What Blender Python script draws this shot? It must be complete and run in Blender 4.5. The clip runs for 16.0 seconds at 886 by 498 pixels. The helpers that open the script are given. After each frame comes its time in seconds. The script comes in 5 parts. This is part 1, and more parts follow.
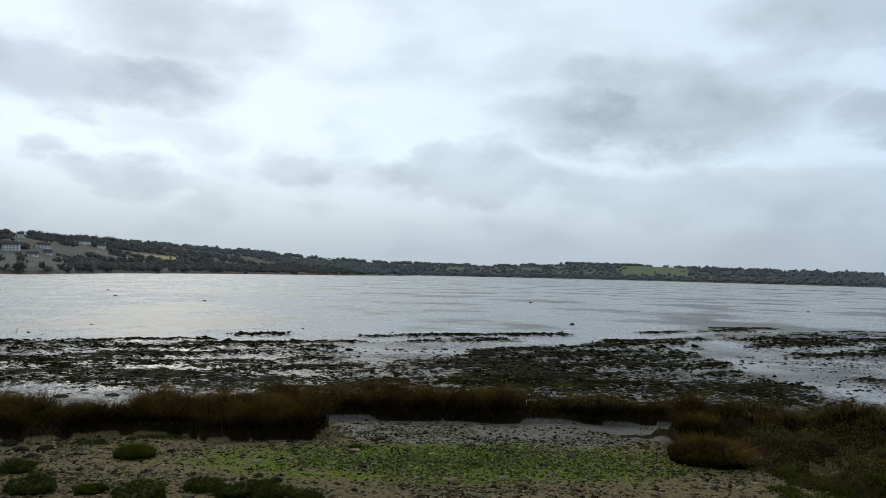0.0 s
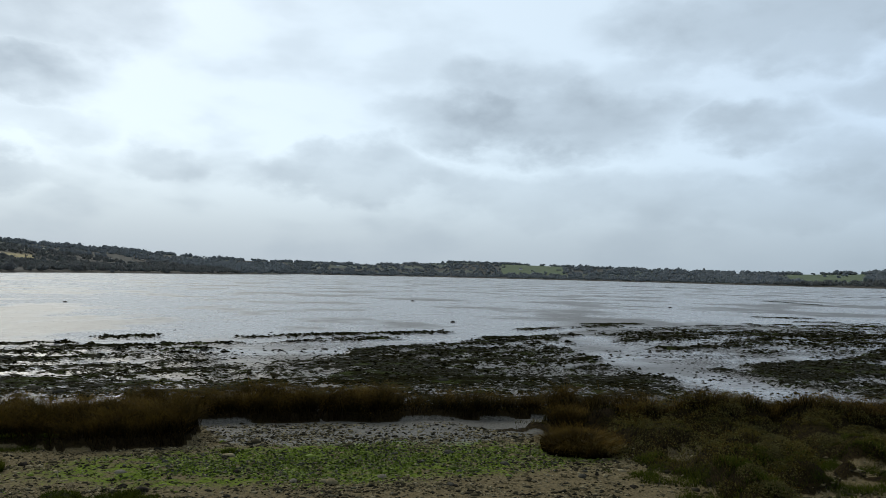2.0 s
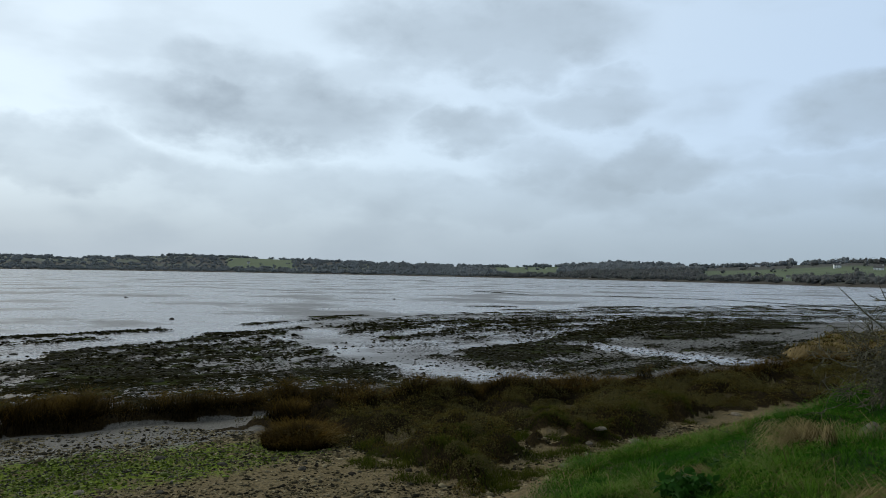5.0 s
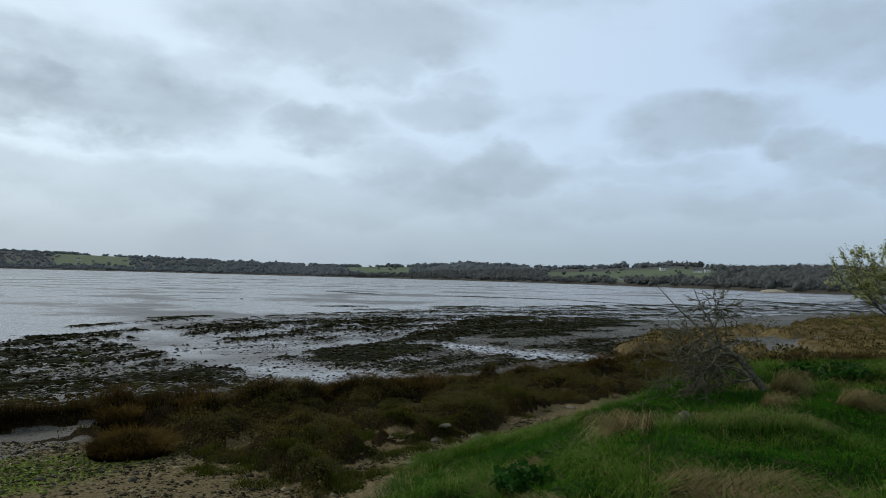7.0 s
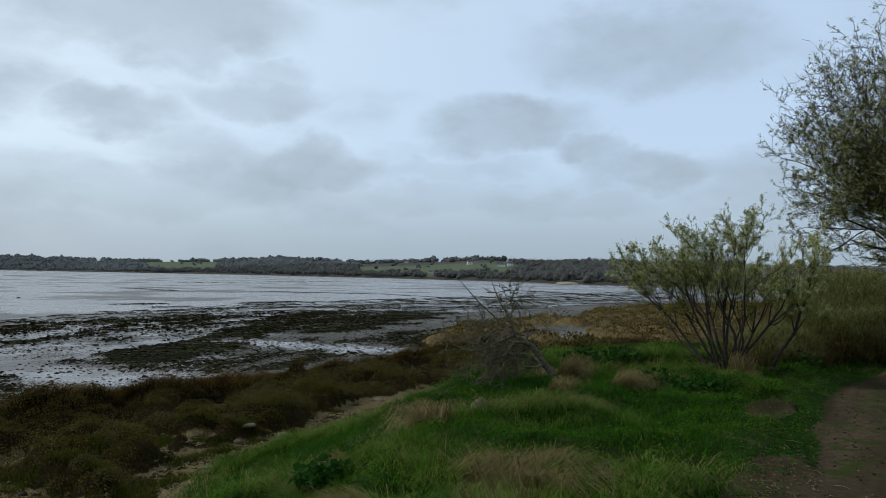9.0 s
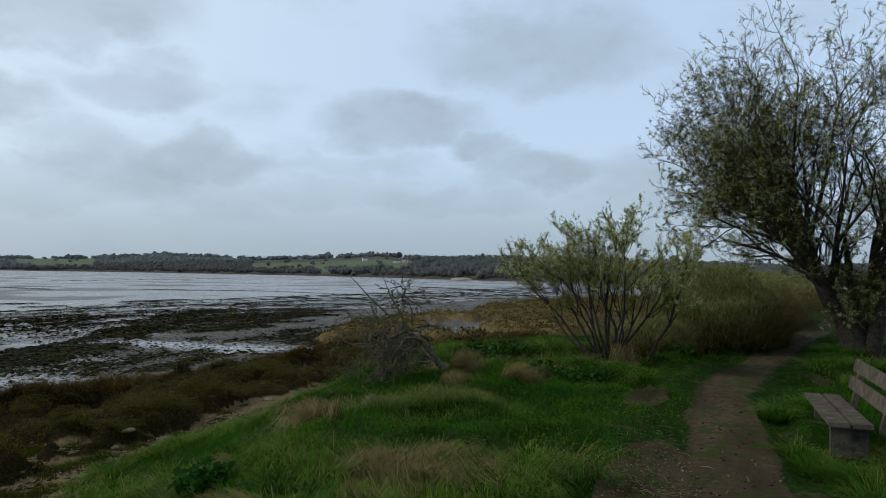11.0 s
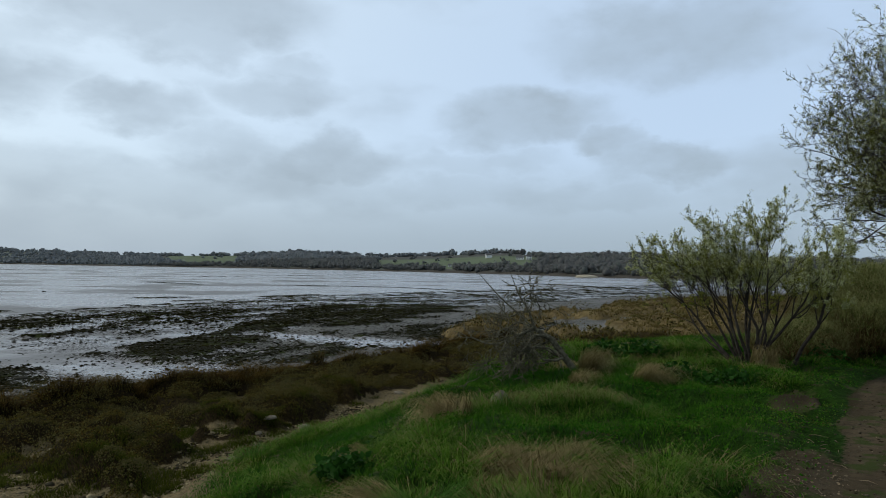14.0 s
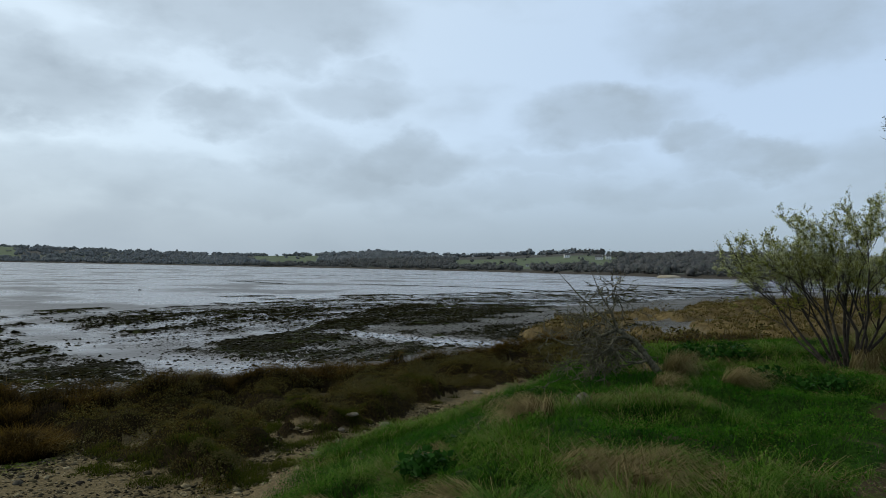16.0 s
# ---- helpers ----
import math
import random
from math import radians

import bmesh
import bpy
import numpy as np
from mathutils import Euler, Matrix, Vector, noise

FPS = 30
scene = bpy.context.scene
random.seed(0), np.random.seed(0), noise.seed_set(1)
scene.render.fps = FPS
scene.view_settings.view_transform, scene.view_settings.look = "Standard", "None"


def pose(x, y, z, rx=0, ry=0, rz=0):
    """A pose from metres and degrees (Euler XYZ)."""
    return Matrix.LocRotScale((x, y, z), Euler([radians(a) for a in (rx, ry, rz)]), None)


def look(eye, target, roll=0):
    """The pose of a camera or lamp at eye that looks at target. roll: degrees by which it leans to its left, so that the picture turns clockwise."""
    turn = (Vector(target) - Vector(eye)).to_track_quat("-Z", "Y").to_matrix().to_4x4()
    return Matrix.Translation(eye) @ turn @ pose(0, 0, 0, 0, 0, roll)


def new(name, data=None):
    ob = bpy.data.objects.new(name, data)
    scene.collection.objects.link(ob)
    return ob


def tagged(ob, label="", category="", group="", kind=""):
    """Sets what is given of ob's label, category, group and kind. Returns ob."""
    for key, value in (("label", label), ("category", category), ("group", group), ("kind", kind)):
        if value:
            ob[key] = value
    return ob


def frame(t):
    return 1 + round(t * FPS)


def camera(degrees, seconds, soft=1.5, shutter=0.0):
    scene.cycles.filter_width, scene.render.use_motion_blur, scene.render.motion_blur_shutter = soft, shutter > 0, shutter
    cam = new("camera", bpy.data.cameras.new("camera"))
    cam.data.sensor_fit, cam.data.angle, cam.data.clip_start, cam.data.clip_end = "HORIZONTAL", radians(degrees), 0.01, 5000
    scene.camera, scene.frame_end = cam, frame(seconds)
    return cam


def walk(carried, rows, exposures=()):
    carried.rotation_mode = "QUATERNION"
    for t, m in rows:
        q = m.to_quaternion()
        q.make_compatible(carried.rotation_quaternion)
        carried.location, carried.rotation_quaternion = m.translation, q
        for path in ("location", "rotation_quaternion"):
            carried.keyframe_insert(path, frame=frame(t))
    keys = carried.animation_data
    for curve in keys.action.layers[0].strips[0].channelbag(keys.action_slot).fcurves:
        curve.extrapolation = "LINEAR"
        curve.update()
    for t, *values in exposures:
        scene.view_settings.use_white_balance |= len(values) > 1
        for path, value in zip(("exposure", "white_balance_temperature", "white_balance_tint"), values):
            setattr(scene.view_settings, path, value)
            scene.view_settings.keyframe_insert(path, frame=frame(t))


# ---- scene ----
cam = camera(63.6, 16.0, soft=0.5)
# held at arm's length by someone who turns on the spot
BODY, REACH = (-0.234, -0.299, 5.0), 0.38
TURN = [(0, 0.00, 2.01, -1.29), (0.5, -2.38, 2.07, -1.30), (1, -4.79, 2.09, -1.34), (1.5, -7.08, 2.13, -1.26),
        (2, -9.40, 2.11, -1.20), (2.5, -11.72, 2.08, -1.10), (3, -14.12, 2.07, -0.99), (3.5, -16.29, 2.08, -0.89),
        (4, -18.69, 2.12, -0.79), (4.5, -24.56, 2.10, -0.77), (5, -30.83, 1.97, -0.90), (5.2, -32.66, 1.93, -0.91),
        (6.25, -38.91, 2.06, -1.11), (7.3, -44.77, 2.19, -1.31), (7.5, -46.50, 2.18, -1.28), (8, -50.42, 2.18, -1.12),
        (8.5, -53.83, 2.17, -1.02), (9, -57.55, 2.03, -0.95), (9.5, -60.89, 2.08, -0.84), (9.7, -62.20, 2.06, -0.80),
        (10.75, -66.02, 1.88, -0.73), (11.8, -64.00, 1.71, -0.69), (12, -63.06, 1.72, -0.71), (12.5, -61.10, 1.66, -0.74),
        (13, -59.47, 1.57, -0.74), (13.5, -58.32, 1.56, -0.76), (14, -56.05, 1.47, -0.82), (14.5, -54.02, 1.47, -0.82),
        (15, -52.66, 1.45, -0.76), (15.5, -51.60, 1.39, -0.81), (16, -49.87, 1.37, -0.87)]
walk(cam, [(t, pose(BODY[0] - REACH * math.sin(radians(y)), BODY[1] + REACH * math.cos(radians(y)), BODY[2], 90 + p, r, y)) for t, y, p, r in TURN])

# ---- node helpers ----


def mat(name):
    m = bpy.data.materials.new(name)
    m.use_nodes = True
    m.node_tree.nodes.clear()
    return m, m.node_tree


def nd(nt, kind, **sets):
    n = nt.nodes.new(kind)
    for k, v in sets.items():
        if k == "operation":
            n.operation = v
        elif k == "data_type":
            n.data_type = v
        elif k == "blend_type":
            n.blend_type = v
        elif k == "attribute_name":
            n.attribute_name = v
        elif k == "interpolation_type":
            n.interpolation_type = v
        elif k == "feature":
            n.feature = v
    return n


def put(nt, sock, v):
    if isinstance(v, bpy.types.NodeSocket):
        nt.links.new(v, sock)
    elif v is not None:
        sock.default_value = v


def m1(nt, op, a, b=None, c=None, clamp=False):
    n = nd(nt, "ShaderNodeMath", operation=op)
    n.use_clamp = clamp
    put(nt, n.inputs[0], a)
    put(nt, n.inputs[1], b)
    put(nt, n.inputs[2], c)
    return n.outputs[0]


def ramp(nt, v, lo, hi, a=0.0, b=1.0):
    n = nd(nt, "ShaderNodeMapRange", interpolation_type="SMOOTHSTEP")
    put(nt, n.inputs["Value"], v)
    for k, x in (("From Min", lo), ("From Max", hi), ("To Min", a), ("To Max", b)):
        put(nt, n.inputs[k], x)
    return n.outputs[0]


def mixc(nt, f, a, b, blend="MIX"):
    n = nd(nt, "ShaderNodeMix", data_type="RGBA", blend_type=blend)
    put(nt, n.inputs[0], f)
    put(nt, n.inputs[6], a if not isinstance(a, tuple) else (*a[:3], 1))
    put(nt, n.inputs[7], b if not isinstance(b, tuple) else (*b[:3], 1))
    return n.outputs[2]


def mixf(nt, f, a, b):
    n = nd(nt, "ShaderNodeMix", data_type="FLOAT")
    put(nt, n.inputs[0], f)
    put(nt, n.inputs[2], a)
    put(nt, n.inputs[3], b)
    return n.outputs[0]


def noise_tex(nt, vec, scale, detail=4.0, rough=0.55, dist=0.0):
    n = nd(nt, "ShaderNodeTexNoise")
    put(nt, n.inputs["Vector"], vec)
    for k, x in (("Scale", scale), ("Detail", detail), ("Roughness", rough), ("Distortion", dist)):
        put(nt, n.inputs[k], x)
    return n.outputs[0]


def stretched(nt, vec, s):
    n = nd(nt, "ShaderNodeVectorMath", operation="MULTIPLY")
    put(nt, n.inputs[0], vec)
    n.inputs[1].default_value = s
    return n.outputs[0]


def place_vec(nt):
    return nd(nt, "ShaderNodeNewGeometry").outputs["Position"]


def own_vec(nt):
    return nd(nt, "ShaderNodeTexCoord").outputs["Object"]


def bump(nt, h, strength, dist):
    n = nd(nt, "ShaderNodeBump")
    put(nt, n.inputs["Height"], h)
    put(nt, n.inputs["Strength"], strength)
    put(nt, n.inputs["Distance"], dist)
    return n.outputs[0]


def shade(nt, col, rough=0.8, normal=None, spec=0.5, metal=0.0, trans=0.0):
    b = nd(nt, "ShaderNodeBsdfPrincipled")
    o = nd(nt, "ShaderNodeOutputMaterial")
    put(nt, b.inputs["Base Color"], (*col[:3], 1) if isinstance(col, tuple) else col)
    put(nt, b.inputs["Roughness"], rough)
    put(nt, b.inputs["Specular IOR Level"], spec)
    put(nt, b.inputs["Metallic"], metal)
    if normal:
        put(nt, b.inputs["Normal"], normal)
    nt.links.new(b.outputs[0], o.inputs[0])
    return b


def attr(nt, name):
    return nd(nt, "ShaderNodeAttribute", attribute_name=name).outputs["Fac"]


# ---- world: a broken grey cloud deck over a pale blue sky ----
world = bpy.data.worlds.new("overcast_sky")
scene.world = world
world.use_nodes = True
W = world.node_tree
W.nodes.clear()
sky = nd(W, "ShaderNodeTexSky")
sky.sky_type = "NISHITA"
sky.sun_disc = False
SUN_EL, SUN_AZ = 38.0, 22.0      # azimuth counted to the left of the y axis
sky.sun_elevation, sky.sun_rotation = radians(SUN_EL), radians(-SUN_AZ)
way = nd(W, "ShaderNodeTexCoord").outputs["Generated"]
sep = nd(W, "ShaderNodeSeparateXYZ")
put(W, sep.inputs[0], way)
az = m1(W, "MULTIPLY", m1(W, "ARCTAN2", m1(W, "MULTIPLY", sep.outputs[0], -1.0), sep.outputs[1]), 57.2958)
el = m1(W, "MULTIPLY", m1(W, "ARCSINE", sep.outputs[2]), 57.2958)
airy = stretched(W, way, (1.0, 1.0, 1.9))
warp_a = m1(W, "MULTIPLY", m1(W, "SUBTRACT", noise_tex(W, airy, 5.5, 5, 0.55), 0.5), 9.0)
warp_e = m1(W, "MULTIPLY", m1(W, "SUBTRACT", noise_tex(W, stretched(W, airy, (1.31, 1.27, 1.2)), 7.5, 5, 0.55), 0.5), 6.0)
az_w, el_w = m1(W, "ADD", az, warp_a), m1(W, "ADD", el, warp_e)
cover = None


def cloud(a, e, ha, he, dark):
    """One cloud of the deck: its middle, its half width and half height in degrees, and how dense it is."""
    global cover
    u = m1(W, "DIVIDE", m1(W, "SUBTRACT", az_w, a), ha)
    v = m1(W, "DIVIDE", m1(W, "SUBTRACT", el_w, e), he)
    r = m1(W, "ADD", m1(W, "MULTIPLY", u, u), m1(W, "MULTIPLY", v, v))
    c = m1(W, "MULTIPLY", ramp(W, r, 2.3, 0.1), dark)
    cover = c if cover is None else m1(W, "MAXIMUM", cover, c)


cloud(27.1, 13.6, 8.2, 2.4, 0.8)
cloud(20.3, 18.0, 6.7, 2.5, 0.5)
cloud(-16.9, 12.3, 10.3, 2.2, 0.85)
cloud(-14.3, 14.9, 5.1, 2.0, 0.6)
cloud(-2.8, 7.9, 8.5, 1.7, 0.55)
cloud(-16.1, 7.0, 9.9, 1.4, 0.4)
cloud(-29.1, 17.7, 3.8, 1.9, 0.5)
cloud(23.9, 6.6, 4.1, 1.1, 0.55)
cloud(12.4, 7.9, 3.0, 1.1, 0.5)
cloud(20.1, 10.1, 4.0, 1.2, 0.3)
cloud(29.0, 8.1, 1.7, 0.9, 0.4)
cloud(-34.2, 19.0, 10.4, 2.6, 0.8)
cloud(-36.5, 16.9, 3.5, 1.8, 0.65)
cloud(-33.1, 11.5, 3.2, 1.6, 0.65)
cloud(-42.7, 13.1, 4.5, 1.5, 0.65)
cloud(-43.8, 14.6, 2.7, 1.3, 0.4)
cloud(-46.3, 8.0, 5.0, 1.6, 0.7)
cloud(-62.1, 11.7, 5.7, 2.0, 0.8)
cloud(-69.6, 9.8, 2.6, 1.2, 0.7)
cloud(-72.9, 8.2, 4.0, 1.4, 0.7)
cloud(-73.6, 17.4, 7.6, 2.9, 0.75)
cloud(-36.4, 5.8, 14.5, 1.5, 0.4)
cloud(-19.8, 6.4, 11.0, 2.0, 0.4)
cloud(-56.6, 5.8, 5.6, 1.1, 0.4)
cloud(-58.7, 8.1, 5.5, 1.1, 0.4)
cloud(-68.1, 5.7, 5.7, 1.2, 0.35)
cloud(-38.1, 9.2, 4.0, 1.3, 0.35)
cloud(-88, 8.0, 8, 2.0, 0.45)
cloud(-52, 24.5, 10, 3.0, 0.45)
billow = noise_tex(W, airy, 7.0, 5, 0.55)
fine_cover = ramp(W, billow, 0.38, 0.75)
bands = ramp(W, noise_tex(W, stretched(W, way, (1.0, 1.0, 2.3)), 5.2, 4, 0.5), 0.44, 0.70)
thin = m1(W, "MULTIPLY", bands, ramp(W, el, 22.0, 3.0, 0.22, 0.42))
cover = m1(W, "MULTIPLY", cover, m1(W, "ADD", 0.58, m1(W, "MULTIPLY", fine_cover, 0.5)))
cover = m1(W, "ADD", cover, m1(W, "MULTIPLY", thin, m1(W, "SUBTRACT", 1.0, cover)), clamp=True)
# thin veil: brightest towards the sun, blue showing through away from it
to_sun = nd(W, "ShaderNodeVectorMath", operation="DOT_PRODUCT")
put(W, to_sun.inputs[0], way)
to_sun.inputs[1].default_value = (-math.sin(radians(SUN_AZ)) * math.cos(radians(SUN_EL)), math.cos(radians(SUN_AZ)) * math.cos(radians(SUN_EL)), math.sin(radians(SUN_EL)))
glow = ramp(W, to_sun.outputs["Value"], 0.0, 1.0)
veil = mixc(W, glow, (0.60, 0.765, 0.98), (0.83, 0.97, 1.06))
blue = mixc(W, 1.0, sky.outputs[0], (0.11, 0.11, 0.11), "MULTIPLY")
veil = mixc(W, 0.22, veil, blue)
grey = mixc(W, glow, (0.325, 0.40, 0.46), (0.335, 0.41, 0.49))
deck_col = mixc(W, cover, veil, grey)
low = ramp(W, el, 10.0, 0.5, 0.0, 0.85)
deck_col = mixc(W, low, deck_col, mixc(W, glow, (0.335, 0.42, 0.49), (0.44, 0.52, 0.60)))
# overhead and behind, unseen: even grey added to the deck to dim the foreground
deck_col = mixc(W, ramp(W, el, 22.0, 40.0, 0.0, 0.92), deck_col, (0.25, 0.27, 0.26))
deck_col = mixc(W, ramp(W, el, 0.0, -4.0), deck_col, (0.16, 0.16, 0.15))
bg = nd(W, "ShaderNodeBackground")
put(W, bg.inputs[0], deck_col)
bg.inputs[1].default_value = 1.0
wo = nd(W, "ShaderNodeOutputWorld")
W.links.new(bg.outputs[0], wo.inputs[0])

sun = new("sun", bpy.data.lights.new("sun", "SUN"))
sun.data.energy, sun.data.angle, sun.data.color = 1.5, radians(10), (1.0, 0.97, 0.86)
sun.matrix_world = look((0, 0, 60), (60 * math.sin(radians(SUN_AZ)) * math.cos(radians(SUN_EL)), -60 * math.cos(radians(SUN_AZ)) * math.cos(radians(SUN_EL)), 60 - 60 * math.sin(radians(SUN_EL))))

# ---- the lie of the land ----


def lattice(ix, iy, seed):
    h = (ix.astype(np.int64) * 374761393 + iy.astype(np.int64) * 668265263 + seed * 974711) & 0x7FFFFFFF
    h = ((h ^ (h >> 13)) * 1274126177) & 0x7FFFFFFF
    return ((h ^ (h >> 16)) & 0xFFFF) / 65535.0


def vnoise(x, y, seed=0):
    x, y = np.asarray(x, float), np.asarray(y, float)
    ix, iy = np.floor(x), np.floor(y)
    fx, fy = x - ix, y - iy
    fx, fy = fx * fx * (3 - 2 * fx), fy * fy * (3 - 2 * fy)
    a, b = lattice(ix, iy, seed), lattice(ix + 1, iy, seed)
    c, d = lattice(ix, iy + 1, seed), lattice(ix + 1, iy + 1, seed)
    return (a + (b - a) * fx) * (1 - fy) + (c + (d - c) * fx) * fy


def fbm(x, y, seed=0, octaves=4, gain=0.5):
    total, amp, norm = 0.0, 1.0, 0.0
    for k in range(octaves):
        total = total + amp * vnoise(np.asarray(x) * 2 ** k + 17.3 * k, np.asarray(y) * 2 ** k - 9.1 * k, seed + k)
        norm += amp
        amp *= gain
    return total / norm


def step(v, lo, hi):
    k = np.clip((np.asarray(v, float) - lo) / (hi - lo), 0, 1)
    return k * k * (3 - 2 * k)


def between(x, y, lo, hi, soft=1.2):
    """Inside a strip whose two long edges are given as broken lines (xs, ys)."""
    return step(y - np.interp(x, *lo), -soft * 0.5, soft) * step(np.interp(x, *hi) - y, -soft * 0.5, soft)


def crest(x):
    return np.interp(x, [-60, -10, 0, 3, 6, 9, 13, 17, 19, 21, 24, 30, 60, 200], [2.2, 2.6, 3.0, 3.8, 5.0, 6.2, 7.0, 7.4, 6.6, 4.8, 4.2, 3.4, 1.5, 0])


def path_mid(x):
    return np.interp(x, [-30, 0, 5, 7.4, 9, 11, 14.7, 20, 25, 32, 60], [-0.6, 0.0, 0.0, 0.1, 0.26, 0.40, -0.03, -0.8, -1.6, -3.0, -6])


def bare_patch(x, y):
    """Trodden earth beside the path."""
    k = np.maximum(spot(x, y, 5.4, 0.6, 1.7, 0.45, 4), 0.8 * spot(x, y, 10.0, 1.25, 1.2, 0.35))
    return step(k + 0.8 * (fbm(x / 0.7, y / 0.7, 44, 3) - 0.5), 0.35, 0.6)


def cord_front(x):
    return np.interp(x, [-14, -9.5, -7.9, -6.2, -5.2, -3.6, -2.95, -2.8, 0.4, 2.0, 4.0, 5.0, 5.6, 9, 14, 22, 40],
                     [14.2, 14.7, 15.6, 16.0, 15.6, 15.6, 15.7, 18.5, 18.6, 18.0, 17.0, 16.6, 15.8, 15.6, 15.6, 15.4, 17])


def cord_back(x):
    return np.interp(x, [-14, -9.9, -8.4, -8.2, -4.6, -1.2, 3.3, 6.3, 8.8, 9.6, 12, 14, 19, 20.5, 24, 27, 30, 32],
                     [17.6, 17.9, 18.3, 19.3, 20.6, 20.8, 20.2, 19.9, 19.2, 18.4, 20.2, 19.6, 17.8, 18.6, 19.0, 18.6, 17.0, 15.0])


def cord_mask(x, y):
    """Where the cordgrass bank stands, 0 to 1."""
    wob = 1.0 * (fbm(x / 1.1, y / 1.1, 5, 3) - 0.5)
    inside = step(y + wob - cord_front(x), -0.05, 0.2) * step(cord_back(x) - y + wob, -0.05, 0.25)
    gap = np.exp(-((x + 0.15 + 0.15 * (y - 19)) / 0.07) ** 2)
    creek = between(x, y, ([-6.2, -5.2, -2.2], [18.4, 17.5, 17.2]), ([-6.2, -5.2, -2.2], [18.4, 18.7, 18.9]), 0.3) * step(x, -6.0, -5.4)
    return inside * (1 - gap) * (1 - np.clip(creek * 1.4, 0, 1)) * step(x, -40, -30)


SHORE_AZ = [-180, -110, -98, -90, -80, -75, -68, -55, -45, -30, -16, -10, -3, 2.0, 3.5, 8, 17, 30, 40, 70, 110, 180]
SHORE_R = [500, 420, 420, 430, 400, 420, 470, 700, 900, 1200, 1700, 1900, 1900, 1850, 1350, 1000, 800, 430, 380, 500, 500, 500]
SKY_AZ = [-180, -110, -92, -86, -71, -66, -61, -55, -51, -45, -40, -35, -32, -22, -11, -4, 2.5, 8.3, 13.6, 19, 27, 32, 45, 180]
SKY_EL = [1.0, 1.0, 0.72, 0.88, 1.30, 1.16, 1.46, 1.13, 0.94, 1.16, 0.85, 0.73, 0.73, 0.93, 1.18, 0.85, 0.90, 1.03, 1.44, 1.71, 2.15, 2.25, 2.3, 1.0]


def shore_r(a):
    return np.interp(a, SHORE_AZ, SHORE_R) * (1 + 0.03 * (fbm(np.asarray(a) / 2.0, np.asarray(a) * 0 + 3, 21, 3) - 0.5))


def far_land(x, y):
    r = np.hypot(x, y)
    a = np.degrees(np.arctan2(-x, y))
    shore = shore_r(a)
    width = np.minimum(shore * 0.75 + 150, 700)
    top = 5.0 + np.tan(np.radians(np.interp(a, SKY_AZ, SKY_EL))) * (shore + width) - 6.5
    k = np.clip((r - shore) / width, 0, 1)
    k = 0.6 * k + 0.4 * k * k * (3 - 2 * k)
    h = np.maximum(top, 2) * k * (1 + 0.25 * (1 - k) * (fbm(x / 210, y / 210, 31, 3) - 0.5)) + 1.6 * step(r, shore - 1, shore + 8)
    return np.where(r > 250, h, 0.0), r - shore


def ground_z(x, y):
    x, y = np.asarray(x, float), np.asarray(y, float)
    r = np.hypot(x, y)
    s = y - crest(x) + 1.2 * (fbm(x / 3.0, y / 3.0, 3, 3) - 0.5)
    shore = np.interp(y, [-50, 8, 12, 16, 20, 27, 50, 80, 300], [1.7, 1.62, 1.5, 1.3, 1.12, 0.8, 0.4, 0.15, 0.0])
    bank = np.interp(s, [-3.0, -1.2, -0.3, 0.6, 2.0, 3.0, 4.0, 30], [3.38, 3.30, 3.12, 2.85, 2.15, 1.80, 1.60, 1.5])
    z = np.where(s < 4.0, np.maximum(bank, shore), shore)
    z = z * (1 - step(x, 112, 150)) * (1 - step(-x, 60, 200) * step(y, 2, 8))
    z = z * (1 - step(r, 150, 240))
    near = 1 - step(r, 90, 160)
    grassy = step(-s, -2.5, 0.0)
    d = np.abs(y - path_mid(x) + 0.25 * (fbm(x / 0.9, y / 0.9, 41, 2) - 0.5))
    worn = (1 - step(d, 0.30, 0.70)) * step(s, -12, -11) * step(40 - x, 0, 4)
    z = z + near * grassy * (1 - worn) * (1 - 0.85 * bare_patch(x, y)) * (0.24 * step(fbm(x / 0.8, y / 0.8, 7, 3), 0.30, 0.75) - 0.16 + 0.22 * (fbm(x / 2.6, y / 2.6, 8, 2) - 0.5) * step(y, 1.2, 3.0))
    z = z - 0.05 * worn * near
    flats = near * (1 - grassy)
    z = z + flats * (0.10 * (fbm(x / 1.4, y / 1.4, 9, 4) - 0.5) + 0.03 * fbm(x / 0.25, y / 0.25, 10, 2))
    weed = weed_mask(x, y)
    z = z + flats * 0.16 * (weed - 0.5) * step(y, 20, 24)
    z = z + 0.22 * step(cord_mask(x, y), 0.45, 0.95) * near
    z = z + near * flats * marsh_mask(x, y) * (0.10 + 0.22 * step(x, 29, 32) + 0.40 * step(fbm(x / 1.2, y / 1.2, 14, 3), 0.35, 0.7))
    land, _ = far_land(x, y)
    return z + land


def spot(x, y, cx, cy, rx, ry, turn=0.0):
    c, s = math.cos(radians(turn)), math.sin(radians(turn))
    u, v = (x - cx) * c + (y - cy) * s, (y - cy) * c - (x - cx) * s
    return np.exp(-((u / rx) ** 2 + (v / ry) ** 2))


def bar(x, y, x0, y0, x1, y1, w):
    """A long thin bank from one point to another."""
    dx, dy = x1 - x0, y1 - y0
    k = np.clip(((x - x0) * dx + (y - y0) * dy) / (dx * dx + dy * dy), 0, 1)
    d = np.hypot(x - x0 - k * dx, y - y0 - k * dy)
    return np.exp(-(d / (w * (0.5 + fbm(x / (4 * w), y / (4 * w), 58, 2)))) ** 2)


